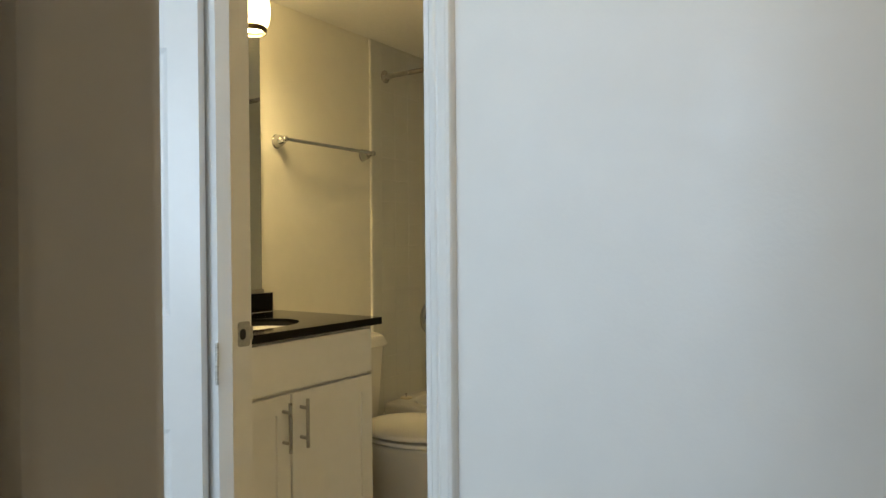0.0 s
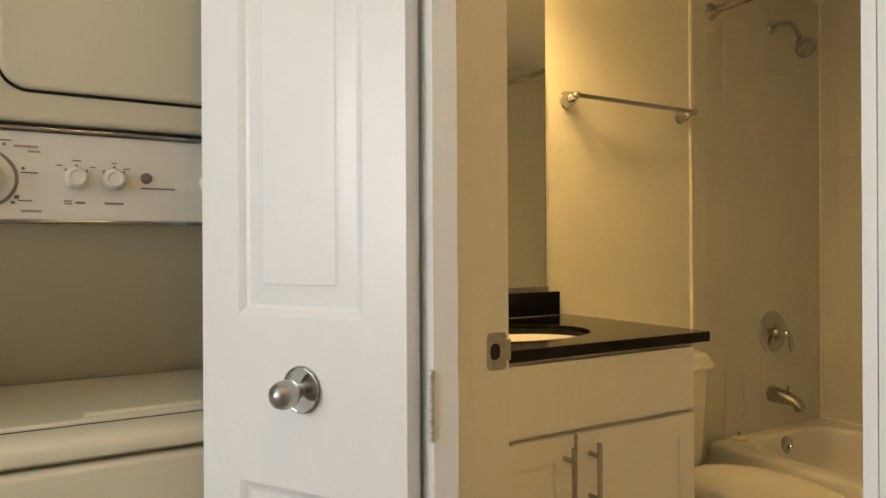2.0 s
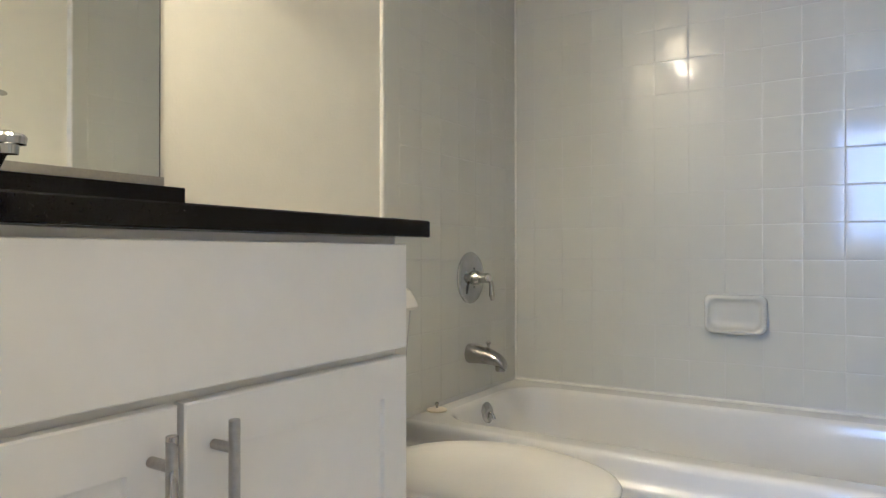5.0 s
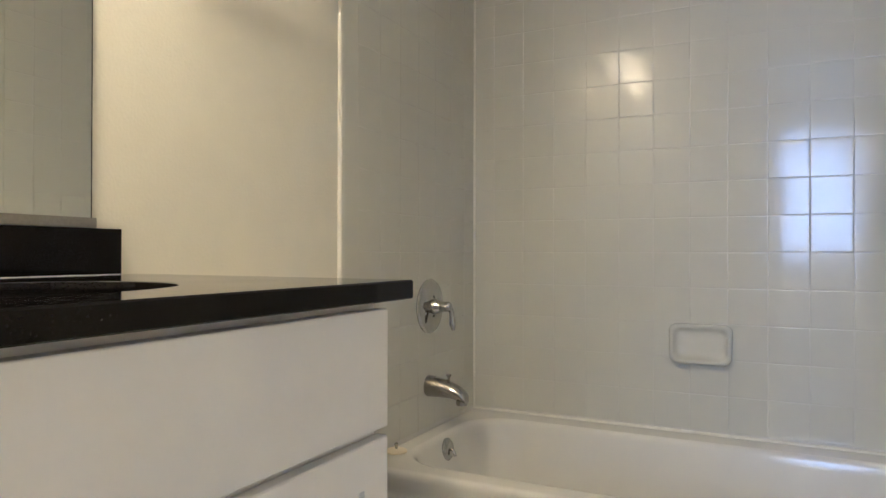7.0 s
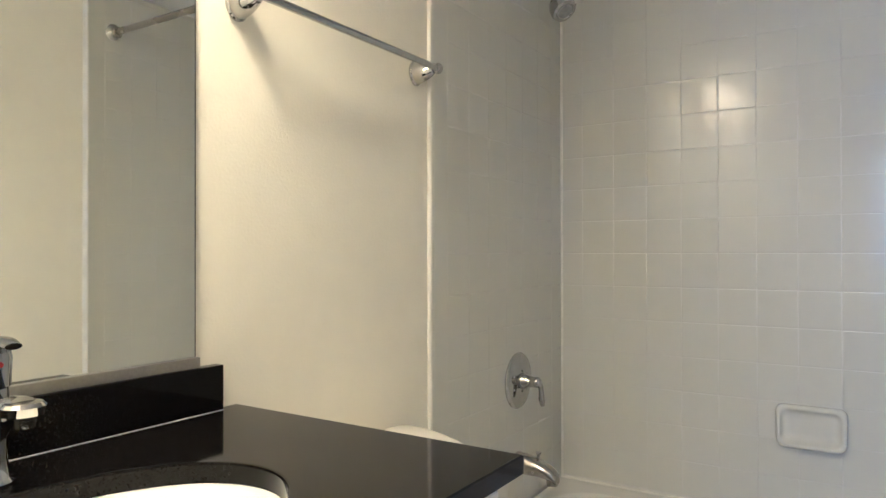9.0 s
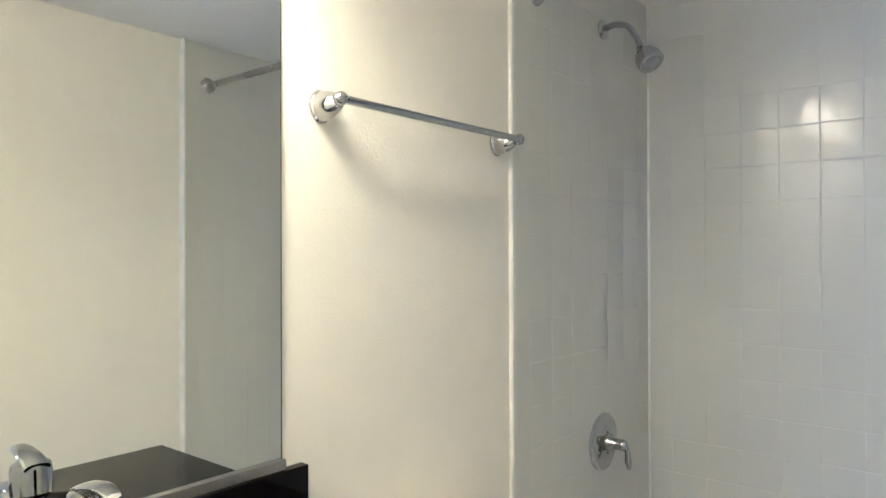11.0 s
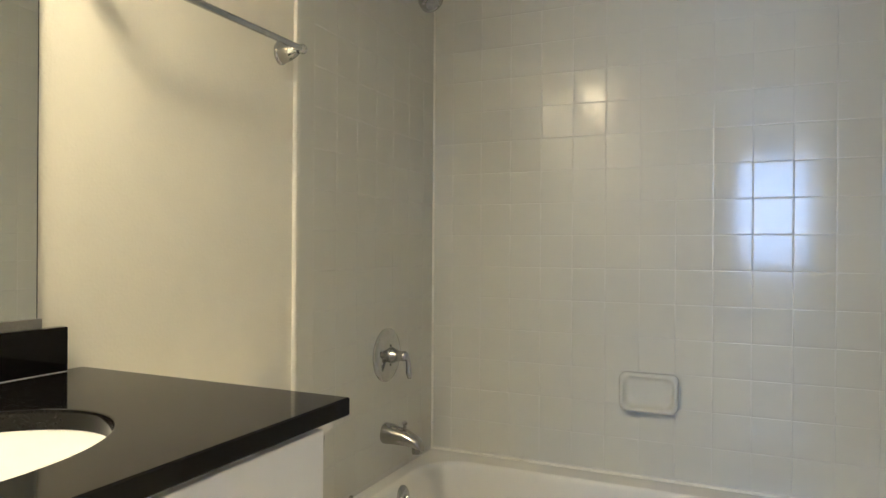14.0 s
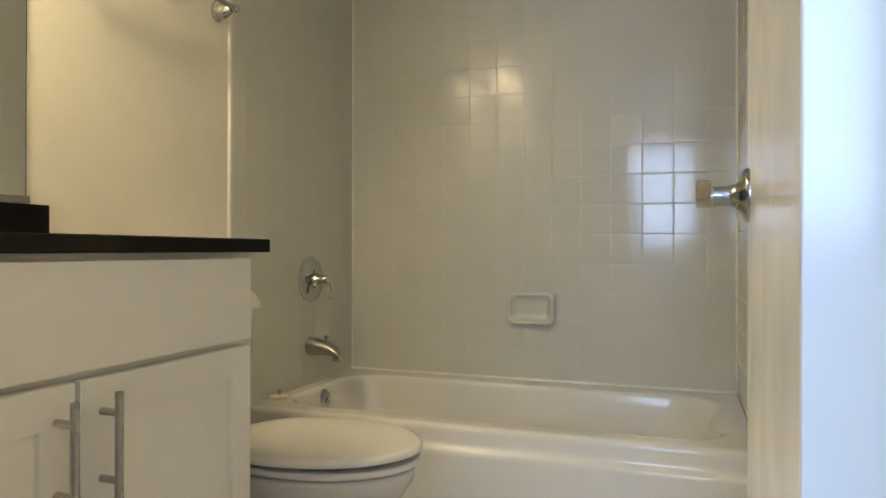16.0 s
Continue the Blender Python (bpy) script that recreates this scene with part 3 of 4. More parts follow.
def rect_ring(k, z):
    pts = []
    corners = [(X1 - k, Y1 - k), (X0 + k, Y1 - k), (X0 + k, Y0 + k), (X1 - k, Y0 + k)]
    angles = sorted([2 * math.pi * i / N for i in range(N - 4)] + [math.atan2((y - CY) / AY, (x - CX) / AX) % (2 * math.pi) for x, y in corners])
    for a in angles:
        c, s = math.cos(a) * AX, math.sin(a) * AY
        t = min(((X1 - k - CX) / c) if c > 1e-9 else ((X0 + k - CX) / c) if c < -1e-9 else 1e9, ((Y1 - k - CY) / s) if s > 1e-9 else ((Y0 + k - CY) / s) if s < -1e-9 else 1e9)
        pts.append((CX + c * t, CY + s * t, z))
    return pts, angles


ANG = rect_ring(0, 0)[1]


def oval(f, z):
    return [(CX + AX * f * math.cos(a), CY + AY * f * math.sin(a), z) for a in ANG]


bm = bmesh.new()
loft(bm, [oval(1.0, Z0), rect_ring(0.0015, Z0)[0], rect_ring(0, Z0 + 0.0015)[0], rect_ring(0, Z1 - 0.002)[0], rect_ring(0.002, Z1)[0], oval(1.02, Z1), oval(1.006, Z1 - 0.001), oval(1.0, Z1 - 0.004), oval(1.0, Z0)])
bmesh.ops.remove_doubles(bm, verts=bm.verts[:], dist=0.0003)
part("slab", bm, GRANITE, counter, "", 30)
part("backsplash", box(0.0025, Y0, Z1 + 0.0005, 0.022, -1.4665, 0.944, 0.0012), GRANITE, counter)

part("caulk_line", tube([(0.0225, Y0 + 0.002, Z1 + 0.0006), (0.0225, -1.467, Z1 + 0.0004)], 0.0006, 6), GROUT, counter, "thin pale caulk line")

sink = thing("undermount_sink", (CX, CY, 0.70), "cream porcelain oval sink set under the counter", "sink")
bm = bmesh.new()
loft(bm, [oval(1.10, Z0 - 0.0125), oval(1.10, Z0 - 0.001), oval(0.995, Z0 - 0.001), oval(0.975, Z0 - 0.012), oval(0.93, Z0 - 0.05), oval(0.82, Z0 - 0.095), oval(0.60, Z0 - 0.128), oval(0.30, Z0 - 0.140), oval(0.12, Z0 - 0.142), oval(0.12, Z0 - 0.155), oval(0.32, Z0 - 0.152), oval(0.63, Z0 - 0.140), oval(0.86, Z0 - 0.105), oval(0.97, Z0 - 0.055), oval(1.0, Z0 - 0.0125), oval(1.10, Z0 - 0.0125)])
part("basin", bm, PORCELAIN, sink, "", 50)
part("drain", lathe([(0, 0.020), (0.003, 0.022), (0.006, 0.020), (0.008, 0.012), (0.009, 0.001)], (CX, CY, Z0 - 0.146), (0, 0, 1), 24), CHROME, sink)

FX, FY = 0.098, -1.858
faucet = thing("faucet", (FX, FY, Z1), "chrome single-lever basin faucet with a red mark", "faucet")
part("base", lathe([(0, 0.028), (0.004, 0.029), (0.008, 0.026), (0.030, 0.0225), (0.075, 0.0225), (0.100, 0.0238), (0.110, 0.0238)], (FX, FY, Z1 + 0.0003), (0, 0, 1), 32), CHROME, faucet)
grip = part("grip", lathe([(0, 0.0235), (0.002, 0.0258), (0.034, 0.0258), (0.041, 0.0240), (0.046, 0.0165), (0.048, 0.001)], (FX, FY, Z1 + 0.1115), (0.08, 0, 1), 32), CHROME, faucet)
part("lever", tube([(FX - 0.020, FY, Z1 + 0.150), (FX + 0.006, FY, Z1 + 0.160), (FX + 0.040, FY, Z1 + 0.166), (FX + 0.066, FY, Z1 + 0.162)], [0.017, 0.016, 0.013, 0.009], 14, None, 0.42), CHROME, grip)
part("red_mark", lathe([(0, 0.0035), (0.0012, 0.003)], (FX + 0.0278, FY + 0.004, Z1 + 0.138), (1, 0.1, -0.1), 12), REDDOT, grip)
part("spout", tube([(FX + 0.004, FY, Z1 + 0.056), (FX + 0.028, FY, Z1 + 0.076), (FX + 0.058, FY, Z1 + 0.094), (FX + 0.086, FY, Z1 + 0.099)], [0.021, 0.020, 0.018, 0.016], 18, None, 0.75), CHROME, faucet)
part("aerator", lathe([(0, 0.0115), (0.012, 0.0125), (0.013, 0.0200), (0.022, 0.0215), (0.026, 0.018), (0.027, 0.001)], (FX + 0.088, FY, Z1 + 0.079), (0, 0, 1), 24), CHROME, faucet)

# ---- mirror, lamp, towel bar ----
mirror = thing("wall_mirror", (0.003, -1.87, 0.96), "large frameless wall mirror in a metal channel", "mirror")
LEAN = 0.5
for name, x0, y0, x1, y1, mat in (("glass", 0.0025, -2.2315, 0.0075, -1.5125, MIRROR), ("edge", 0.0025, -1.5124, 0.0072, -1.5105, MIRROREDGE)):
    bm = box(x0, y0, 0.958, x1, y1, 2.030, 0.0004 if name == "glass" else 0.0)
    bmesh.ops.rotate(bm, cent=(0.0025, -1.5125, 0), matrix=Matrix.Rotation(radians(LEAN), 3, 'Z'), verts=bm.verts[:])
    part(name, bm, mat, mirror)
part("channel", box(0.0022, -2.2315, 0.9445, 0.0165, -1.5085, 0.961, 0.0008), CHANNEL, mirror)

lamp = thing("vanity_lamp", (0.02, -1.86, 2.06), "lit vanity lamp with frosted glass shades over the mirror", "lamp")
part("back_plate", box(0.0025, -2.13, 2.034, 0.022, -1.63, 2.126, 0.006), NICKEL, lamp)
for y in (-2.11, -1.91, -1.71):
    arm = part("arm", tube([(0.022, y, 2.080), (0.060, y, 2.108), (0.125, y, 2.122), (0.195, y, 2.096)], 0.007, 12), NICKEL, lamp)
    part("cap", lathe([(0, 0.030), (0.006, 0.030), (0.018, 0.020), (0.024, 0.008)], (0.195, y, 2.068), (0, 0, 1), 24), NICKEL, arm)
    sh = part("shade", lathe([(0.0, 0.050), (0.004, 0.0535), (0.018, 0.060), (0.040, 0.066), (0.075, 0.068), (0.110, 0.061), (0.135, 0.045), (0.147, 0.029), (0.149, 0.001)], (0.195, y, 1.920), (0, 0, 1), 32), SHADEM, lamp, "glowing frosted glass shade")
    part("rim", loft(bmesh.new(), [[(0.195 + r * math.cos(2 * math.pi * i / 32), y + r * math.sin(2 * math.pi * i / 32), 1.920 + dz) for i in range(32)] for r, dz in ((0.0495, -0.015), (0.0530, -0.015), (0.0555, 0.004), (0.0530, 0.004), (0.0495, -0.015))]), BRONZE, sh, "dark bronze rim")
    part("bulb", lathe([(0, 0.001), (0.0002, 0.026), (0.0006, 0.034), (0.0012, 0.036), (0.020, 0.038)], (0.195, y, 1.9175), (0, 0, 1), 24), BULBM, sh, "bright lit bulb in the shade's mouth")

bar = thing("towel_bar", (0.0, -1.153, 1.565), "polished chrome towel bar screwed to the wall", "towel bar")
BZ = 1.570
for y, e in ((-1.423, -1), (-0.882, 1)):
    post = part("post", lathe([(0, 0.0295), (0.004, 0.0305), (0.0065, 0.0292), (0.0080, 0.0272), (0.020, 0.0258), (0.034, 0.0222), (0.048, 0.0165), (0.056, 0.011)], (0.0006, y, 1.565), (1, 0, 0.05), 32, None, 0.8), CHROME, bar)
    part("ball", lathe([(0, 0.001), (0.002, 0.007), (0.007, 0.0118), (0.013, 0.0132), (0.019, 0.0118), (0.024, 0.007), (0.026, 0.001)], (0.064, y + e * 0.006 - 0.013, BZ), (0, 1, 0), 20), CHROME, post)
part("pole", tube([(0.064, -1.418, BZ), (0.064, -0.880, BZ)], 0.0078, 18), CHROME, bar)

# ---- laundry closet ----
WY0, WY1 = -3.055, -2.455
washer = thing("stacked_washer_dryer", (0.25, -2.755, 0), "bisque stacked washer and dryer in the closet", "washer dryer")
part("washer_body", box(-0.10, WY0, 0.01, 0.662, WY1, 0.792, 0.012, 3), APPLIANCE, washer)
bm = bmesh.new()
prof = [(-0.10, 0.797), (0.655, 0.797), (0.664, 0.803), (0.666, 0.812), (0.662, 0.825), (0.650, 0.834), (0.630, 0.838), (0.40, 0.856), (0.36, 0.860), (-0.10, 0.860)]
loft(bm, [[(x, WY0, z) for x, z in prof], [(x, WY1, z) for x, z in prof]], True, True)
bmesh.ops.bevel(bm, geom=[e for e in bm.edges if abs(e.verts[0].co.y - e.verts[1].co.y) < 1e-6], offset=0.005, segments=2, affect='EDGES')
top = part("washer_top", bm, APPLIANCE, washer, "", 40)


def on_deck(x):
    return 0.838 + (0.630 - x) / 0.23 * 0.018


part("lid_gap", loft(bmesh.new(), [[(x, y, on_deck(x) + dz) for x, y in ((0.385, -3.004), (0.627, -3.004), (0.627, -2.506), (0.385, -2.506))] for dz in (-0.002, 0.0006)], True, True), BLACK, top)
lid = part("lid", loft(bmesh.new(), [[(x, y, on_deck(x) + dz) for x, y in ((0.390 + k, -2.999 + k), (0.624 - k, -2.999 + k), (0.624 - k, -2.511 - k), (0.390 + k, -2.511 - k))] for k, dz in ((0, 0.0004), (0, 0.004), (0.003, 0.0065))], True, True), APPLIANCE, top)
part("lid_handle", loft(bmesh.new(), [[(x, y, on_deck(x) + dz) for x, y in ((0.592 + k, -2.84 + k), (0.612 - k, -2.84 + k), (0.612 - k, -2.66 - k), (0.592 + k, -2.66 - k))] for k, dz in ((0, 0.006), (0.002, 0.011), (0.005, 0.012))], True, True), APPLIANCE, lid)
bm = bmesh.new()
prof = [(-0.10, 0.862), (0.385, 0.862), (0.388, 0.868), (0.520, 1.118), (0.520, 1.127), (-0.10, 1.127)]
loft(bm, [[(x, WY0 + 0.006, z) for x, z in prof], [(x, WY1 - 0.006, z) for x, z in prof]], True, True)
part("sloped_panel", bm, APPLIANCEGREY, washer, "plain bisque sloped back panel")
for y in (WY0, WY1 - 0.010):
    side = [(-0.10, 0.861), (0.392, 0.861), (0.528, 1.120), (0.528, 1.127), (-0.10, 1.127)]
    part("side_rail", loft(bmesh.new(), [[(x, y, z) for x, z in side], [(x, y + 0.010, z) for x, z in side]], True, True), APPLIANCE, washer)
part("panel_screw", lathe([(0, 0.006), (0.002, 0.005), (0.003, 0.001)], (0.513, -2.964, 1.106), (0.88, 0, -0.47), 14), STEEL, washer)
panel = part("control_panel", box(0.40, WY0, 1.128, 0.545, WY1, 1.258, 0.003), PANELM, washer, "pale control panel with dials and printed marks")
part("upper_trim", box(0.520, WY0 + 0.004, 1.2585, 0.5515, WY1 - 0.004, 1.2635, 0.001), CHROME, panel)
part("shadow_gap", box(0.30, WY0 + 0.003, 1.264, 0.540, WY1 - 0.003, 1.2695), BLACK, panel)
part("lower_trim", box(0.515, WY0 + 0.004, 1.1225, 0.5505, WY1 - 0.004, 1.1275, 0.001), CHROME, panel)
part("end_cap", box(0.53, WY0 - 0.001, 1.122, 0.552, WY0 + 0.006, 1.268, 0.001), PANELM, panel)
PX = 0.5455


def knob(name, y, z, r, depth, skirt):
    k = part(name, lathe([(0, skirt), (0.004, skirt), (0.006, skirt * 0.93), (0.0065, r * 1.02), (0.010, r), (depth - 0.004, r * 0.93), (depth, r * 0.84), (depth + 0.0005, r * 0.70), (depth - 0.002, r * 0.55), (depth - 0.002, 0.001)], (PX - 0.0003, y, z), (1, 0, 0), 36), PANELM, panel)
    return k


knob("timer_dial", -2.961, 1.187, 0.026, 0.034, 0.038)
for y in (-2.845, -2.794, -2.652, -2.577):
    knob("selector_knob", y, 1.192, 0.0145, 0.024, 0.0165)
part("dial_ring", lathe([(0, 0.0425), (0.0012, 0.0425)], (PX - 0.0004, -2.961, 1.187), (1, 0, 0), 48), STEEL, panel)


def mark(y, z, w, h, mat=INK):
    part("print_mark", box(PX - 0.0004, y - w / 2, z - h / 2, PX + 0.0003, y + w / 2, z + h / 2), mat, panel)


bm = bmesh.new()
ri, ro = 0.0428, 0.0490
for i in range(14):
    a0, a1 = radians(193 + i * 4.6), radians(193 + (i + 1) * 4.6)
    vs = [bm.verts.new((PX + 0.0003, -2.961 + r * math.cos(a), 1.187 + r * math.sin(a))) for r, a in ((ri, a0), (ro, a0), (ro, a1), (ri, a1))]
    bm.faces.new(vs)
geom = bmesh.ops.extrude_face_region(bm, geom=bm.faces[:])
for v in [g for g in geom["geom"] if isinstance(g, bmesh.types.BMVert)]:
    v.co.x -= 0.0006
part("dial_scale", bm, INK, panel)
for y, z, w, h, m in (
        (-3.036, 1.235, 0.022, 0.004, INKRED), (-2.918, 1.238, 0.030, 0.0035, INKRED), (-2.908, 1.231, 0.016, 0.0035, INKRED), (-2.912, 1.144, 0.026, 0.0035, INKRED),
        (-3.030, 1.209, 0.020, 0.0022, INK), (-3.030, 1.203, 0.022, 0.0022, INK), (-3.030, 1.197, 0.018, 0.0022, INK), (-3.014, 1.209, 0.004, 0.0034, INK), (-3.014, 1.203, 0.004, 0.0034, INK), (-3.014, 1.197, 0.004, 0.0034, INK),
        (-2.962, 1.2405, 0.006, 0.006, INK), (-2.957, 1.2365, 0.004, 0.004, INK), (-2.945, 1.2395, 0.004, 0.004, INK), (-2.945, 1.2455, 0.018, 0.002, INK), (-2.976, 1.243, 0.004, 0.003, INK), (-3.000, 1.238, 0.004, 0.004, INK),
        (-2.922, 1.206, 0.004, 0.004, INK), (-2.914, 1.200, 0.022, 0.0018, INK), (-2.930, 1.164, 0.006, 0.006, INK), (-2.935, 1.156, 0.005, 0.004, INK), (-2.920, 1.159, 0.018, 0.0018, INK), (-2.958, 1.141, 0.006, 0.003, INK), (-2.978, 1.141, 0.003, 0.003, INK),
        (-3.028, 1.154, 0.034, 0.0018, INK), (-3.038, 1.146, 0.005, 0.004, INKRED), (-3.030, 1.146, 0.010, 0.002, INKRED), (-3.018, 1.146, 0.005, 0.004, INKRED), (-3.008, 1.146, 0.010, 0.002, INKRED),
        (-2.865, 1.160, 0.010, 0.0018, INK), (-2.865, 1.156, 0.010, 0.0018, INK), (-2.849, 1.158, 0.014, 0.003, INK), (-2.803, 1.158, 0.026, 0.003, INK), (-2.660, 1.158, 0.016, 0.003, INK),
        (-2.868, 1.207, 0.003, 0.003, INK), (-2.854, 1.214, 0.003, 0.003, INK), (-2.840, 1.207, 0.003, 0.003, INK), (-2.817, 1.207, 0.003, 0.003, INK), (-2.803, 1.214, 0.003, 0.003, INK), (-2.789, 1.207, 0.003, 0.003, INK), (-2.660, 1.214, 0.003, 0.003, INK),
        (-2.876, 1.213, 0.008, 0.0018, INK), (-2.854, 1.221, 0.012, 0.0018, INK), (-2.832, 1.212, 0.008, 0.0018, INK), (-2.803, 1.220, 0.008, 0.0018, INK), (-2.785, 1.212, 0.010, 0.0018, INK), (-2.740, 1.183, 0.050, 0.0026, INK)):
    mark(y + 0.009, z - 0.003, w, h, m)
part("badge", lathe([(0, 0.0085), (0.0008, 0.0085), (0.0009, 0.0072), (0.0014, 0.0065), (0.0015, 0.001)], (PX - 0.0004, -2.748, 1.196), (1, 0, 0), 24), INK, panel)
dryer = part("dryer_body", box(-0.10, WY0, 1.270, 0.548, WY1, 1.90, 0.010, 3), APPLIANCE, washer)
bm = bmesh.new()
loft(bm, [[(0.5486, p[0], p[1]) for p in rrect(-2.9465, 1.3135, -2.549, 1.795, 0.042, 0)], [(0.5494, p[0], p[1]) for p in rrect(-2.9465, 1.3135, -2.549, 1.795, 0.042, 0)]], True, True)
part("door_gap", bm, BLACK, dryer)
bm = bmesh.new()
loft(bm, [[(0.5495 + d, p[0], p[1]) for p in rrect(-2.942 + k, 1.318 + k, -2.5535 - k, 1.790 - k, 0.038, 0)] for k, d in ((0, 0), (0, 0.006), (0.002, 0.0095), (0.007, 0.011))], True, True)
ddoor = part("dryer_door", bm, APPLIANCE, washer, "", 50)
for z in (1.395, 1.70):
    part("hinge", lathe([(0, 0.0035), (0.046, 0.0035)], (0.556, -2.9445, z - 0.023), (0, 0, 1), 12), STEEL, ddoor)
for z in (1.055, 1.005):
    hose = thing("washer_hose", (0.40, -3.078, z), "black rubber washer hose beside the machine", "hose", "hoses beside the washer")
    part("pipe", tube([(0.40, -3.0778, z), (0.30, -3.085, z - 0.01), (0.05, -3.09, z - 0.02), (-0.19, -3.09, z)], 0.010, 12), RUBBER, hose)

# Folded bifold closet door: two leaves meeting at a hinge that points into the hall
bifold = tagged(new("closet_door"), "white raised-panel bifold closet door folded open", "closet door", "", "structure")
bifold.location = (1.0, -2.5, 0)
bpy.context.view_layer.update()


def leaf(ax, ay, bx, by, side, panels):
    """A moulded leaf from A to B; side is +1 when the thickness lies to the left of A to B."""
    w = math.hypot(bx - ax, by - ay)
    ux, uy = (bx - ax) / w, (by - ay) / w
    nx, ny = -uy * side, ux * side

    def P(u, d, z):
        return (ax + ux * u + nx * d, ay + uy * u + ny * d, z)

    bm = bmesh.new()
    Z0L, Z1L, T = 0.02, 2.02, 0.031
    us, zs = [0.0], [Z0L]
    u0, u1 = 0.062, w - 0.068
    for z0, z1 in panels:
        zs += [z0, z1]
    zs.append(Z1L)
    grid = [[bm.verts.new(P(u, 0.0, z)) for z in zs] for u in (0.0, u0, u1, w)]
    for i in range(3):
        for j in range(len(zs) - 1):
            if i == 1 and j % 2 == 1:
                continue
            bm.faces.new((grid[i][j], grid[i + 1][j], grid[i + 1][j + 1], grid[i][j + 1]))
    for z0, z1 in panels:
        prev = None
        for k, d in ((0.0, 0.0), (0.004, 0.0022), (0.009, 0.0062), (0.014, 0.0078), (0.026, 0.0066), (0.040, 0.0034), (0.043, 0.0016)):
            ring = [bm.verts.new(P(u, d, z)) for u, z in ((u0 + k, z0 + k), (u1 - k, z0 + k), (u1 - k, z1 - k), (u0 + k, z1 - k))]
            if prev:
                for i in range(4):
                    bm.faces.new((prev[i], prev[(i + 1) % 4], ring[(i + 1) % 4], ring[i]))
            prev = ring
        bm.faces.new(prev)
    back = [bm.verts.new(P(u, T, z)) for u, z in ((0, Z0L), (w, Z0L), (w, Z1L), (0, Z1L))]
    bm.faces.new(back)
    bmesh.ops.remove_doubles(bm, verts=bm.verts[:], dist=0.0001)
    bm.verts.ensure_lookup_table()
    lo = [bm.verts.new(P(u, d, z)) for z in (Z0L, Z1L) for u, d in ((0, 0), (w, 0), (w, T), (0, T))]
    for i in range(4):
        bm.faces.new((lo[i], lo[(i + 1) % 4], lo[4 + (i + 1) % 4], lo[4 + i])) if i != 0 and i != 2 else None
    bm.faces.new(lo[:4][::-1])
    bm.faces.new(lo[4:])
    return part("leaf", bm, DOORWHITE, bifold, "", 20), P


PANELS = [(0.18, 0.770), (0.995, 1.525), (1.72, 1.92)]
lead, LP = leaf(0.989, -2.517, 0.705, -2.694, -1, PANELS)
tail, TP = leaf(0.672, -2.404, 1.0125, -2.4605, -1, PANELS)
d = Vector((0.529, -0.849, 0))
d.normalize()
kp = Vector(LP(0.157, 0.0, 0.902))
rose = part("rose", lathe([(-0.001, 0.031), (0.0025, 0.031), (0.0042, 0.0295), (0.0045, 0.0285), (0.0036, 0.0268), (0.0036, 0.011)], kp, d, 40), CHROME, lead, "round chrome rose")
part("knob", lathe([(0.003, 0.0090), (0.013, 0.0085), (0.018, 0.0115), (0.023, 0.0165), (0.030, 0.0182), (0.040, 0.0178), (0.047, 0.0150), (0.052, 0.008), (0.0535, 0.001)], kp, d, 36), NICKEL, rose, "satin nickel knob")
for z in (0.897, 1.82, 0.25):
    hg = part("hinge", lathe([(0, 0.0022), (0.001, 0.0034), (0.079, 0.0034), (0.080, 0.0040), (0.083, 0.0036), (0.0845, 0.002)], (1.008, -2.4945, z - 0.041), (0, 0, 1), 14), HINGEM, lead, "pale zinc hinge")
    for k in range(6):
        part("joint", lathe([(0, 0.0035), (0.0006, 0.0035)], (1.008, -2.4945, z - 0.029 + k * 0.0125), (0, 0, 1), 12), INK, hg)

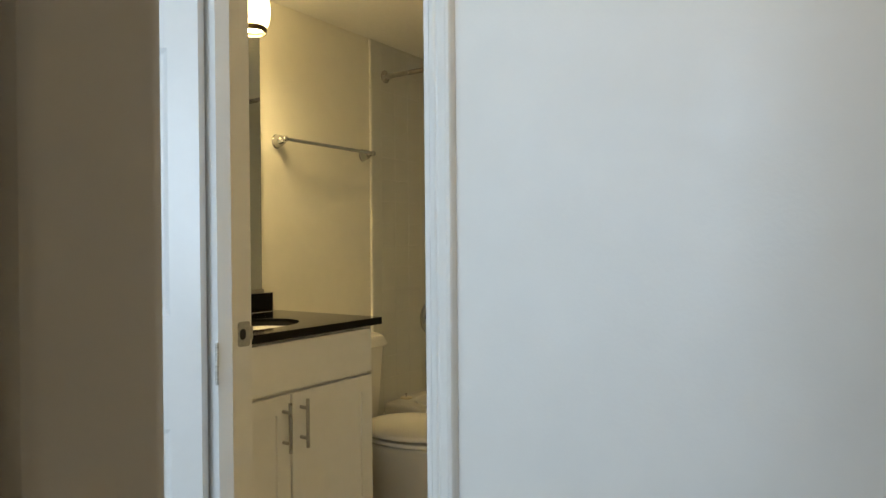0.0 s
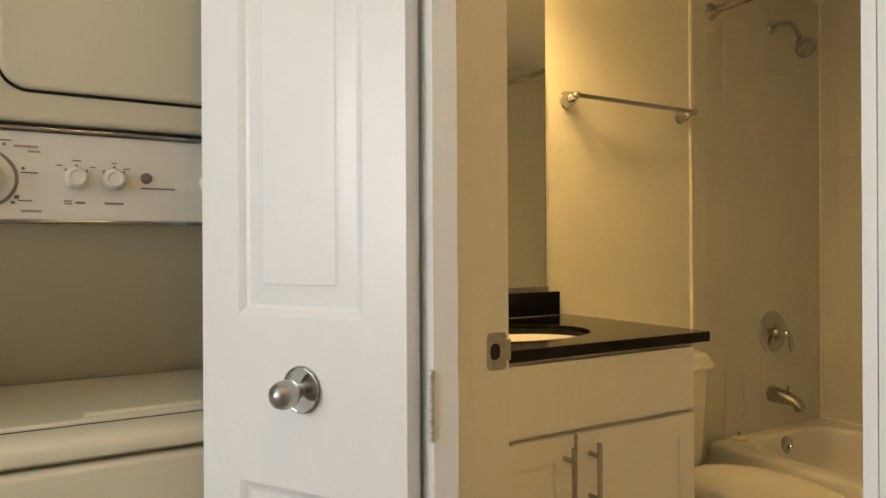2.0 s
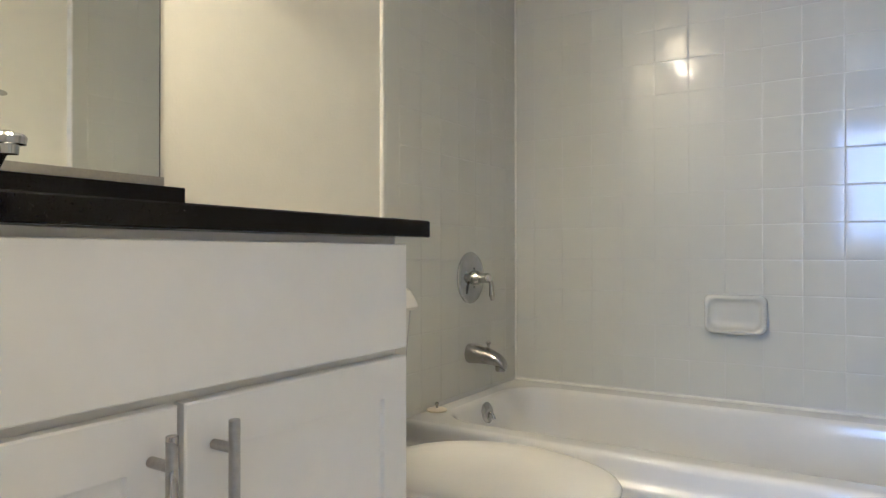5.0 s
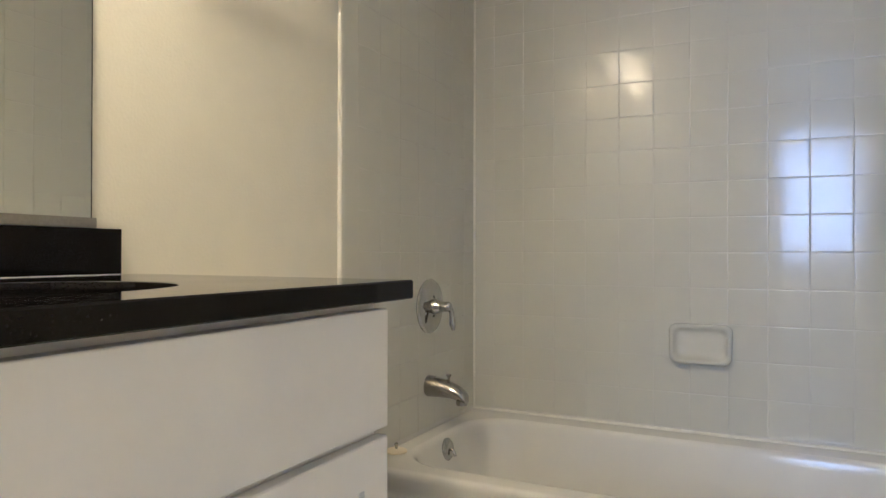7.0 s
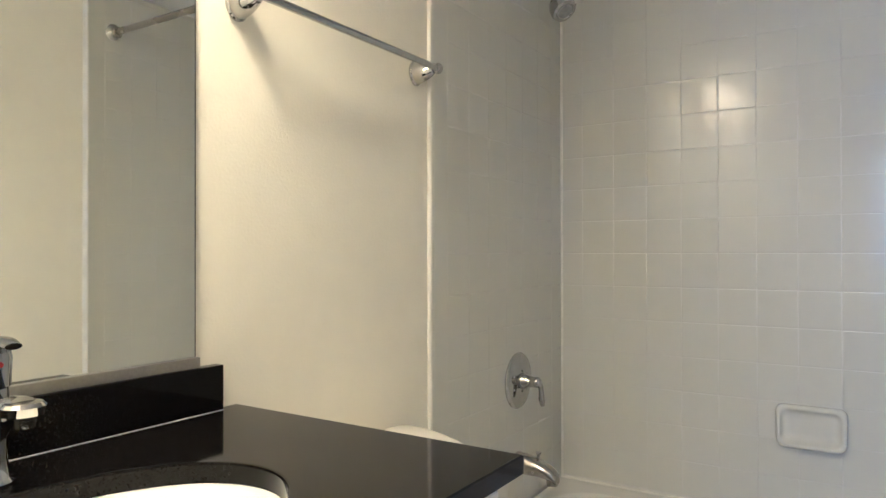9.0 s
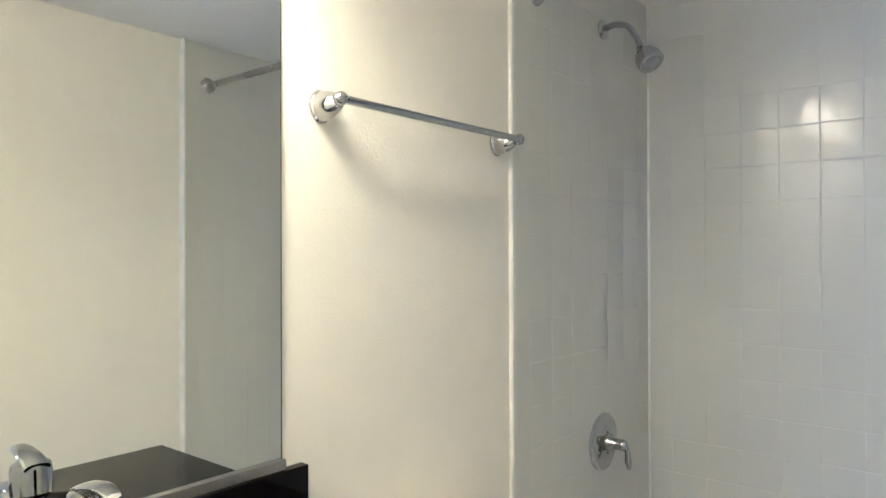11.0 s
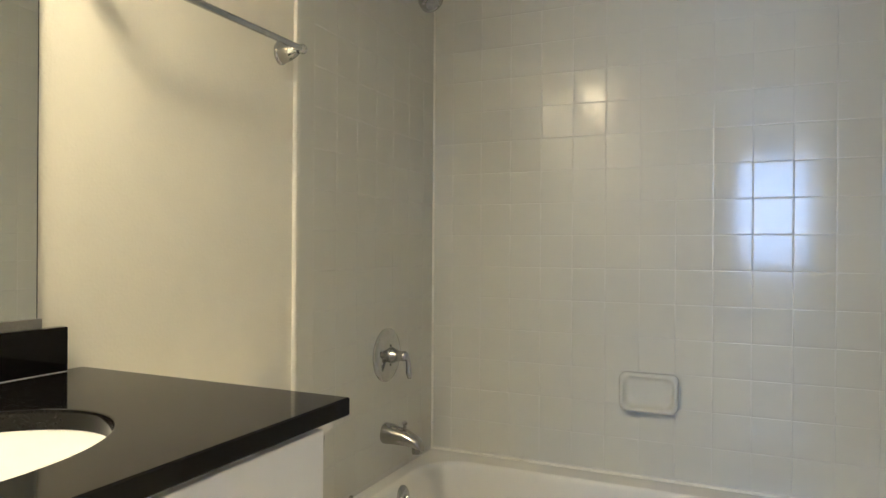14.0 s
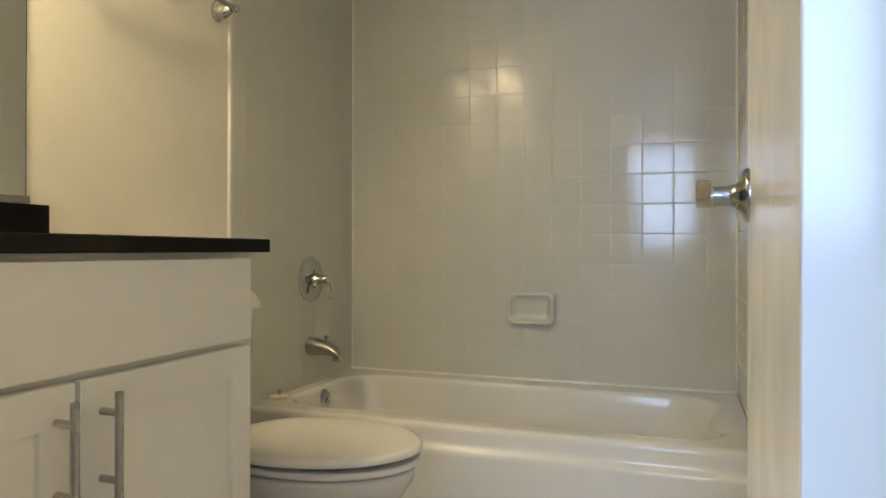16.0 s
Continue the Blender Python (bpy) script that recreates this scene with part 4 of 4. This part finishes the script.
# ---- caulk lines and tile edging ----
structure("caulk_tub_back", tube([(TX0, -0.003, 0.3475), (TX1, -0.003, 0.3475)], 0.006, 8), CAULK, "off-white caulk along the tub", "trim")
structure("caulk_corner_west", tube([(0.0105, -0.0025, 0.347), (0.0105, -0.0025, CEILING)], 0.005, 8), CAULK, "off-white caulk in the tile corner", "trim")
structure("caulk_corner_east", tube([(1.5095, -0.0025, 0.347), (1.5095, -0.0025, CEILING)], 0.005, 8), CAULK, "off-white caulk in the tile corner", "trim")
for name, x, s in (("tile_edge_west", 0.0, 1), ("tile_edge_east", 1.52, -1)):
    prof = [(0.0, -0.747), (0.0085, -0.747), (0.0085, -0.802), (0.0078, -0.810), (0.0055, -0.816), (0.0, -0.819)]
    structure(name, loft(bmesh.new(), [[(x + s * a, b, z) for a, b in prof] for z in (0.0, CEILING - 0.001)], True, True), TILE, "white glazed bullnose tile edging", "trim", 50)
    proud = 0.0095 if s > 0 else 0.023
    bead = [(0.0, -0.8195), (0.0084, -0.8168), (proud * 0.8, -0.8145), (proud * 0.98, -0.8165), (proud, -0.8195), (proud * 0.9, -0.8225), (proud * 0.6, -0.8250), (0.0, -0.8265)]
    structure(name.replace("tile_edge", "caulk_edge"), loft(bmesh.new(), [[(x + s * a, b, z) for a, b in bead] for z in (0.0, CEILING - 0.001)], True, True), CAULK, "cream caulk bead beside the tiles", "trim")
    structure(name.replace("tile_edge", "grout_bed"), box(min(x, x + s * 0.0073), -0.7469, 0.30, max(x, x + s * 0.0073), 0.0012, CEILING - 0.001), GROUT, "white grout bed behind the tiles", "wall")

# ---- wall tiles, each a piece of its wall ----
PITCH = 0.1101
tile_meshes = {}


def tile_mesh(w, h):
    key = (round(w, 4), round(h, 4))
    if key not in tile_meshes:
        bm = bmesh.new()
        a, b = w / 2, h / 2
        loft(bm, [[(x * (a - k), y, z * (b - k)) for x, z in ((-1, -1), (1, -1), (1, 1), (-1, 1))] for k, y in ((0, 0.0030), (0, -0.0019), (0.0006, -0.0025), (0.0016, -0.0028), (0.0034, -0.0030))], False, True)
        tile_meshes[key] = finish(bm, "tile", TILE, 40)
    return tile_meshes[key]


rng = random.Random(5)


def tile_wall(parent, place, spans, rows, sway=0.10):
    for u0, u1 in spans:
        for z0, z1 in rows:
            if u1 - u0 < 0.012 or z1 - z0 < 0.012:
                continue
            ob = new("tile", tile_mesh(u1 - u0 - 0.0016, z1 - z0 - 0.0016))
            m = place((u0 + u1) / 2, (z0 + z1) / 2) @ pose(0, 0, 0, rng.gauss(0, sway), 0, rng.gauss(0, sway))
            ob.parent = parent
            ob.matrix_parent_inverse = parent.matrix_world.inverted()
            ob.matrix_basis = m


def cuts(start, end, anchor):
    k = math.ceil((start - anchor) / PITCH + 1e-6)
    xs = [start]
    while anchor + k * PITCH < end - 1e-6:
        xs.append(anchor + k * PITCH)
        k += 1
    return list(zip(xs, xs[1:] + [end]))


rows = cuts(0.349, CEILING - 0.001, 1.0185)
tile_wall(wall_north, lambda u, z: pose(u, 0.003, z), cuts(0.009, 1.511, 0.5275), rows, 0.19)
tile_wall(wall_west, lambda u, z: pose(0.0055, u, z, 0, 0, 90), cuts(-0.747, -0.001, -0.637), rows)
tile_wall(wall_east, lambda u, z: pose(1.5145, u, z, 0, 0, -90), cuts(-0.747, -0.001, -0.637), rows)
